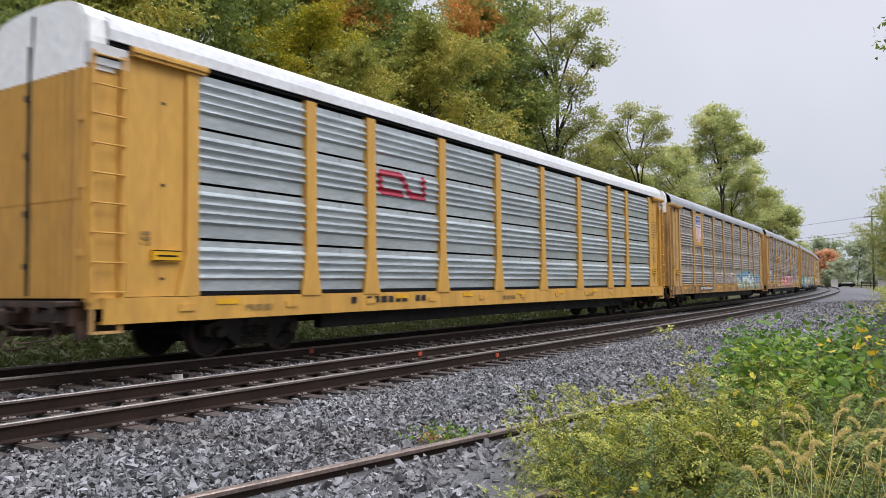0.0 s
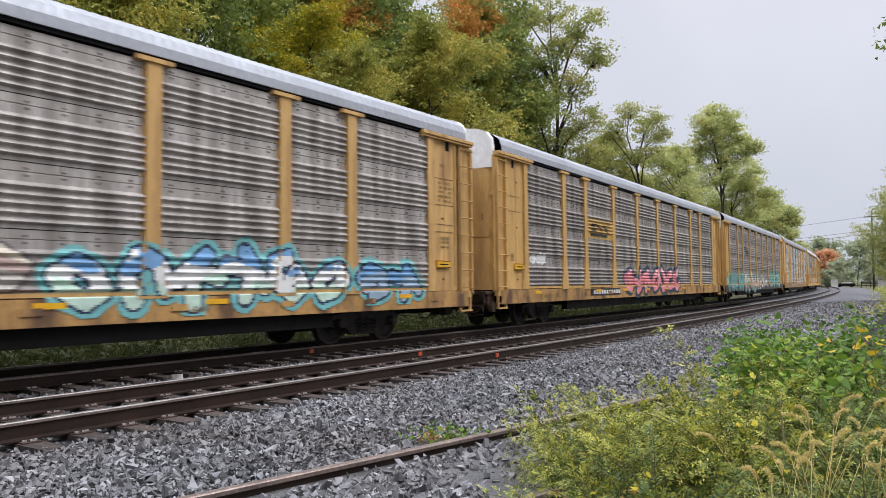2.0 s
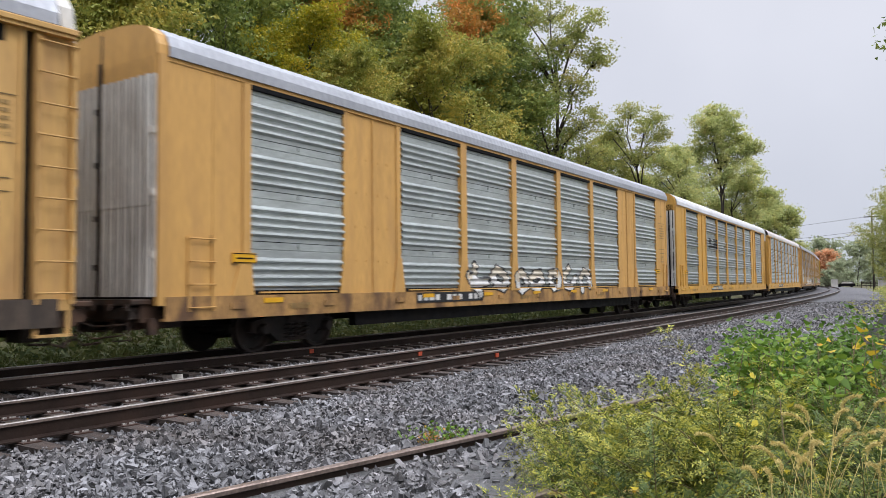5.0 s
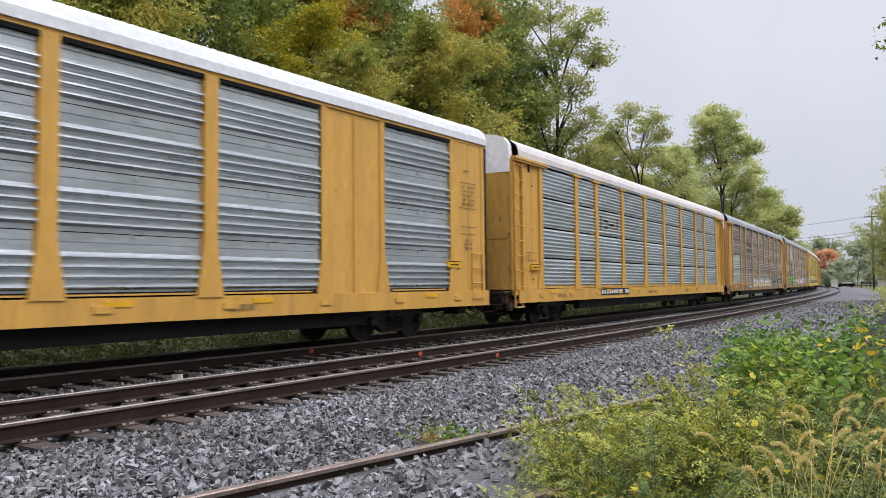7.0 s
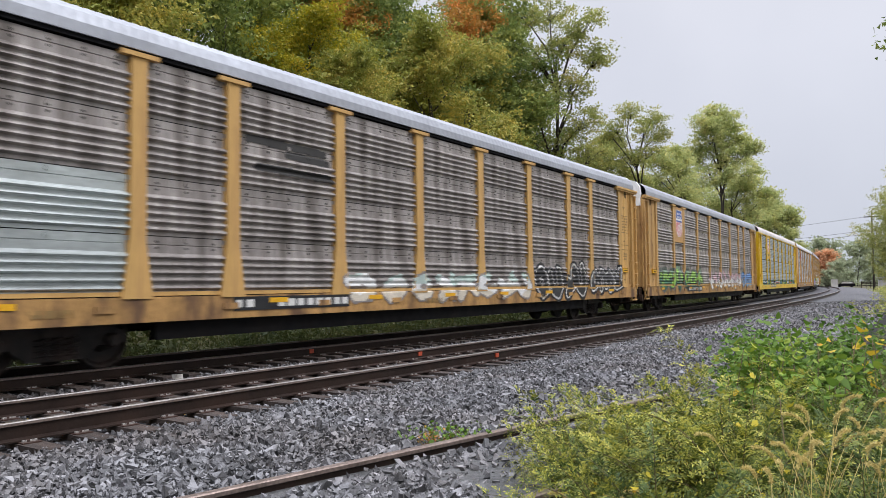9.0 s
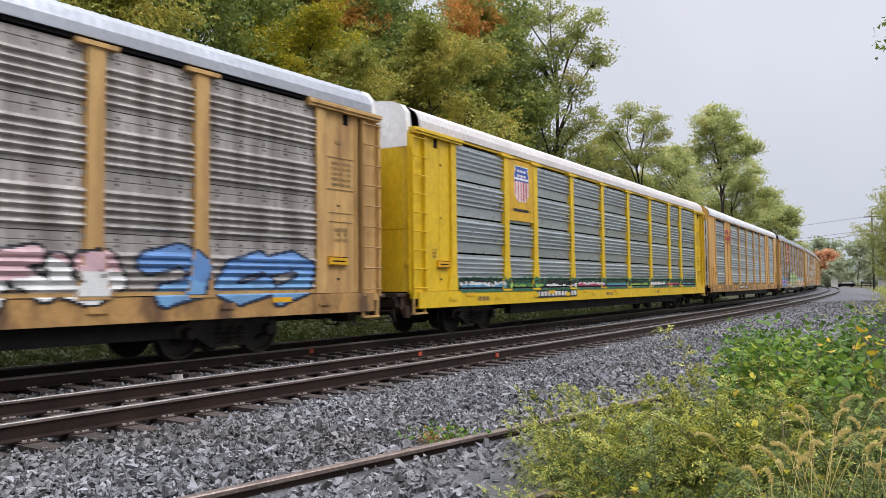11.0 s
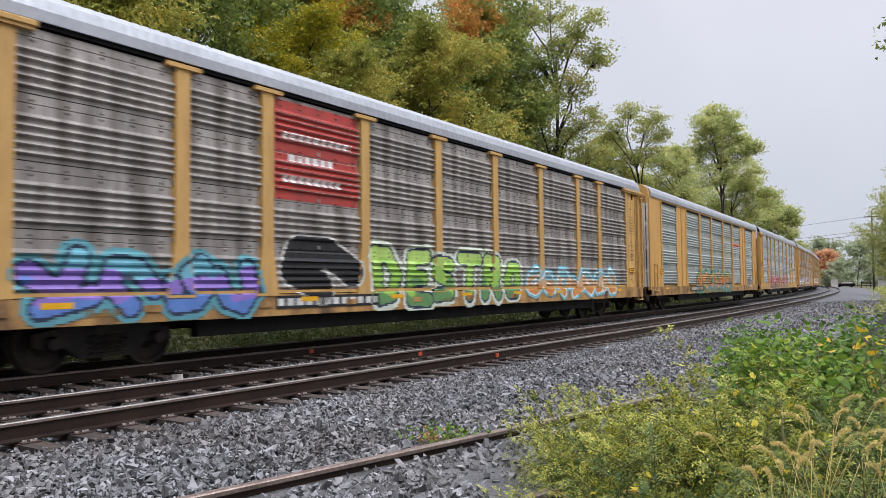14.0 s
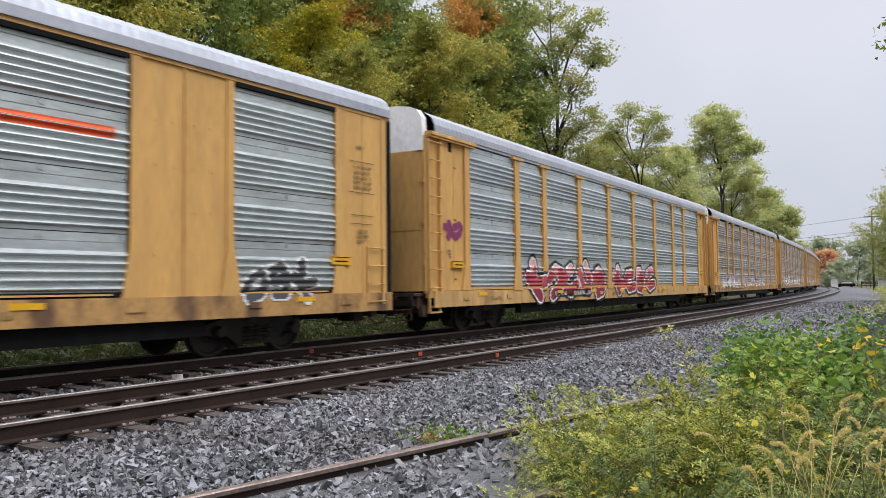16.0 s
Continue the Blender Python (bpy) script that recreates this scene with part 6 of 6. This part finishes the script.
    strokes(c[0], c[1], "black emblem bars", INK, [(7.35, 3.95, 7.85, 3.95), (7.3, 3.78, 7.75, 3.78), (8.45, 3.95, 9.2, 3.95), (8.45, 3.72, 9.2, 3.72), (7.3, 3.52, 9.25, 3.52)], 0.08)
    marks(c[0], c[1], 7.5, 6)
    TRAIN.append(c)
    c = car_carrier("galvanised car carrier with closely ribbed sheets and cream roof", "P", "full", GALV, YELLOW, ROOF_PINK, WHITE_GABLE)
    patch(c[0], c[1], 6.75, 9.2, 3.28, 4.2, (0.42, 0.43, 0.42), "plain grey field behind the emblem")
    strokes(c[0], c[1], "black bracketed emblem bars", INK, [(7.1, 3.5, 7.1, 4.0), (8.85, 3.5, 8.85, 4.0), (7.45, 3.85, 7.8, 3.85), (7.45, 3.6, 7.8, 3.6), (8.0, 3.72, 8.5, 3.72)], 0.05)
    marks(c[0], c[1], 6.9, 7)
    TRAIN.append(c)
    c = car_carrier("weathered car carrier with a row of white and black graffiti", "P", "band", GRIME, YELLOW_AGED, ROOF_GREY, odd=({(2, 0), (2, 1)}, GALV_DULL))
    strokes(c[0], c[1], "faded black emblem bars", (0.04, 0.038, 0.036), [(7.0, 4.3, 9.0, 4.25), (8.0, 4.1, 9.1, 4.05), (7.2, 3.75, 9.2, 3.7)], 0.08)
    graffiti(c[0], c[1], 9.7, 18.2, 0.85, 1.75, 8, [CREAM, CHALK, (0.45, 0.55, 0.5)], (0.25, 0.22, 0.2), None, 15, 0.13)
    graffiti(c[0], c[1], 18.4, 22.4, 0.8, 2.1, 4, [(0.03, 0.03, 0.03)], PALE, INK, 16, 0.15)
    graffiti(c[0], c[1], 22.6, 25.8, 0.95, 2.0, 4, [(0.03, 0.03, 0.03), (0.1, 0.1, 0.1)], PALE, INK, 17, 0.12)
    marks(c[0], c[1], 6.6, 8)
    TRAIN.append(c)
    c = car_carrier("rusty buff-ended weathered car carrier with green and pink graffiti", "P", "band", GRIME_PALE, YELLOW_WORN, ROOF_GREY)
    backing_plate(c[0], c[1], 4.84, 6.46, 3.45, 5.29, (0.5, 0.28, 0.1), "buff painted field behind the emblem")
    shield(c[0], c[1], 5.65, 4.45, 1.15, 1.4)
    graffiti(c[0], c[1], 2.2, 10.5, 0.9, 2.3, 6, [DKGREEN, GREEN, (0.2, 0.3, 0.2)], INK, (0.1, 0.12, 0.1), 18, 0.16)
    graffiti(c[0], c[1], 12.0, 21.5, 0.9, 2.2, 8, [CHALK, (0.6, 0.4, 0.42)], INK, None, 19, 0.15)
    graffiti(c[0], c[1], 21.8, 25.5, 0.9, 2.2, 3, [SKY, (0.12, 0.25, 0.5)], NAVY, None, 20, 0.2)
    marks(c[0], c[1], 7.0, 9)
    TRAIN.append(c)
    c = car_carrier("fresh yellow and galvanised car carrier with a shield emblem", "P", "slot3", GALV_BRIGHT, YELLOW_NEW, ROOF_PINK, WHITE_GABLE, eave=YELLOW_NEW)
    backing_plate(c[0], c[1], 4.84, 6.46, 3.35, 5.29, (0.62, 0.36, 0.02), "yellow painted field behind the emblem")
    shield(c[0], c[1], 5.65, 4.55, 0.95, 1.15)
    bars(c[0], c[1], "lettering", "small dark lettering bars", 4.95, 6.3, 3.62, 3.76, INK, seed=3, cell=0.09)
    for k in range(9):
        graffiti(c[0], c[1], 2.2 + 2.6 * k, 4.6 + 2.6 * k, 1.20, 1.42, 6, [((0.1, 0.3, 0.45), GREEN, CHALK, (0.45, 0.06, 0.12))[k % 4], (CHALK, DKGREEN, INK)[k % 3]], INK, DKGREEN, 60 + k, 0.06)
    marks(c[0], c[1], 6.6, 10)
    TRAIN.append(c)
    c = car_carrier("buff panelled galvanised car carrier with a crimson emblem", "W", "band3", GALV_BRIGHT, YELLOW_PALE, WHITE, YELLOW, WHITE_DIRTY, eave=YELLOW_PALE)
    strokes(c[0], c[1], "crimson curved emblem strokes", (0.42, 0.03, 0.04), [(5.0, 4.25, 5.55, 4.25), (4.95, 4.3, 4.95, 4.7), (5.0, 4.75, 5.55, 4.75), (5.55, 4.75, 5.85, 4.25), (5.85, 4.25, 6.4, 4.25), (6.4, 4.25, 6.4, 4.75)], 0.085)
    bars(c[0], c[1], "lettering", "small crimson lettering bars", 4.9, 6.5, 3.88, 4.05, (0.42, 0.06, 0.05), seed=4, cell=0.13)
    marks(c[0], c[1], 9.2, 11)
    TRAIN.append(c)
    c = car_carrier("weathered car carrier with a red sign and large coloured graffiti", "P", "band", GRIME, YELLOW_AGED, ROOF_GREY, WHITE_DIRTY)
    patch(c[0], c[1], 6.74, 9.22, 3.15, 5.24, (0.40, 0.05, 0.04), "red painted field with white lettering")
    for k, w in enumerate((2.1, 1.55, 1.75)):
        bars(c[0], c[1], "lettering", "white lettering bars on the red field", 6.95, 6.95 + w, 4.4 - 0.46 * k, 4.62 - 0.46 * k, (0.75, 0.72, 0.7), seed=30 + k, cell=0.22)
    graffiti(c[0], c[1], 2.2, 6.4, 0.8, 2.0, 4, [(0.1, 0.2, 0.5), VIOLET, (0.15, 0.4, 0.5)], NAVY, (0.1, 0.3, 0.35), 22, 0.2)
    graffiti(c[0], c[1], 6.9, 9.2, 0.95, 2.75, 1, [INK], PALE, None, 23, 0.5)
    graffiti(c[0], c[1], 9.7, 16.6, 0.78, 2.3, 6, [(0.12, 0.26, 0.09), GREEN, (0.4, 0.58, 0.14)], NAVY, (0.6, 0.65, 0.55), 24, 0.2, word="DESTRO")
    graffiti(c[0], c[1], 17.0, 24.4, 0.85, 1.95, 7, [OCHRE, (0.55, 0.35, 0.2), (0.2, 0.4, 0.45)], CHALK, (0.18, 0.45, 0.55), 25, 0.14)
    marks(c[0], c[1], 6.8, 12)
    TRAIN.append(c)
    c = car_carrier("buff panelled car carrier with a wild graffiti piece along the sill", "W", "band", GALV_DULL, YELLOW_PALE, ROOF_GREY, YELLOW_PALE, WHITE_DIRTY, eave=YELLOW_PALE)
    patch(c[0], c[1], 18.4, 20.55, 3.82, 4.0, (0.62, 0.09, 0.015), "orange lettering stripe")
    graffiti(c[0], c[1], 8.4, 17.6, 0.75, 2.1, 9, [(0.3, 0.28, 0.3), OCHRE, (0.55, 0.35, 0.12)], NAVY, (0.05, 0.3, 0.2), 26, 0.15)
    graffiti(c[0], c[1], 23.0, 24.9, 0.95, 1.95, 3, [(0.08, 0.08, 0.08)], CHALK, None, 27, 0.1)
    marks(c[0], c[1], 6.9, 13)
    TRAIN.append(c)
    c = car_carrier("dull galvanised car carrier with red and white graffiti", "P", "band", GALV, YELLOW_PALE, ROOF_GREY, WHITE_GABLE, sill=YELLOW_WORN)
    graffiti(c[0], c[1], 5.4, 11.8, 0.75, 2.3, 5, [(0.25, 0.02, 0.035), (0.42, 0.05, 0.07), (0.6, 0.35, 0.33)], CHALK, INK, 28, 0.2)
    graffiti(c[0], c[1], 12.7, 17.8, 0.8, 2.2, 4, [(0.25, 0.02, 0.035), (0.42, 0.05, 0.07), (0.6, 0.35, 0.33)], CHALK, INK, 29, 0.2)
    graffiti(c[0], c[1], 0.8, 1.6, 2.6, 3.1, 2, [(0.2, 0.03, 0.1)], (0.2, 0.03, 0.1), None, 30, 0.05)
    marks(c[0], c[1], 7.2, 14)
    TRAIN.append(c)
    rest = [("weathered car carrier with pale violet graffiti", GRIME_PALE, [CHALK, (0.45, 0.4, 0.5)], 31), ("weathered car carrier with white graffiti on the sill", GRIME_PALE, [CHALK], 33),
            ("grimy car carrier with grey graffiti", GRIME, [CREAM, STEELBLUE], 35), ("weathered car carrier towards the rear of the train", GRIME_PALE, [PINK, CREAM], 37), ("grimy last visible car carrier", GRIME, [TEAL, CHALK], 39)]
    for k, (label, sheet, fills, sd) in enumerate(rest):
        c = car_carrier(label, "P", "band", sheet, YELLOW_WORN if k % 2 else YELLOW_PALE, ROOF_GREY)
        graffiti(c[0], c[1], 2.6 + k, 9.0 + k, 0.9, 2.0, 6, fills, INK, None, sd, 0.15)
        graffiti(c[0], c[1], 10.0 + k, 19.5, 0.9, 1.9, 8, fills, INK, None, sd + 1, 0.13)
        marks(c[0], c[1], 6.7, 40 + k)
        TRAIN.append(c)


def end_boards():
    """Black boards on the end doors of two cars."""
    board = CarShape().box(-HALF - 0.05, -HALF + 0.0, -1.12, -0.45, 3.3, 3.52).mesh("end_board", BLACK)
    for i in (2, 6):
        for y in (0.0, 1.5):
            part("end_board", board, TRAIN[i][0], Matrix.Translation((0, y, 0)), "plain black board on the end door")


SPEED, FIRST, PITCH = 22.7417, 6.095, 28.634
SHIFT = (-0.08, -0.05, 0.06, 0.13, 0.15, 0.18, 0.26, 0.34, 0.34, 0.31, 0.29, 0.32, 0.15, 0.13, 0.14, 0.14, 0.14, 0.14, 0.14)
build_train()
end_boards()


def motions():
    """The train runs through; the weeds stir in its wind."""
    for i, (car, spec, axles) in enumerate(TRAIN):
        rows = []
        for k in range(33):
            t = 0.5 * k
            rows.append((t, car_pose(FIRST + HALF + PITCH * i - SPEED * t + SHIFT[i])))
        walk(car, rows)
        for ax, dx in axles:
            walk(ax, [(0.5 * k, pose(dx, 0, 0.457, 0, -84.0 * k, 0)) for k in range(33)])
    r = random.Random(5)
    for w, x, y, z, turn in SWAY[::3]:
        ph = r.uniform(0, 6)
        walk(w, [(t, pose(x, y, z, 1.3 * math.sin(1.9 * t + ph), 1.1 * math.sin(1.4 * t + ph * 2), turn)) for t in np.arange(0, 16.01, 0.5)])


motions()
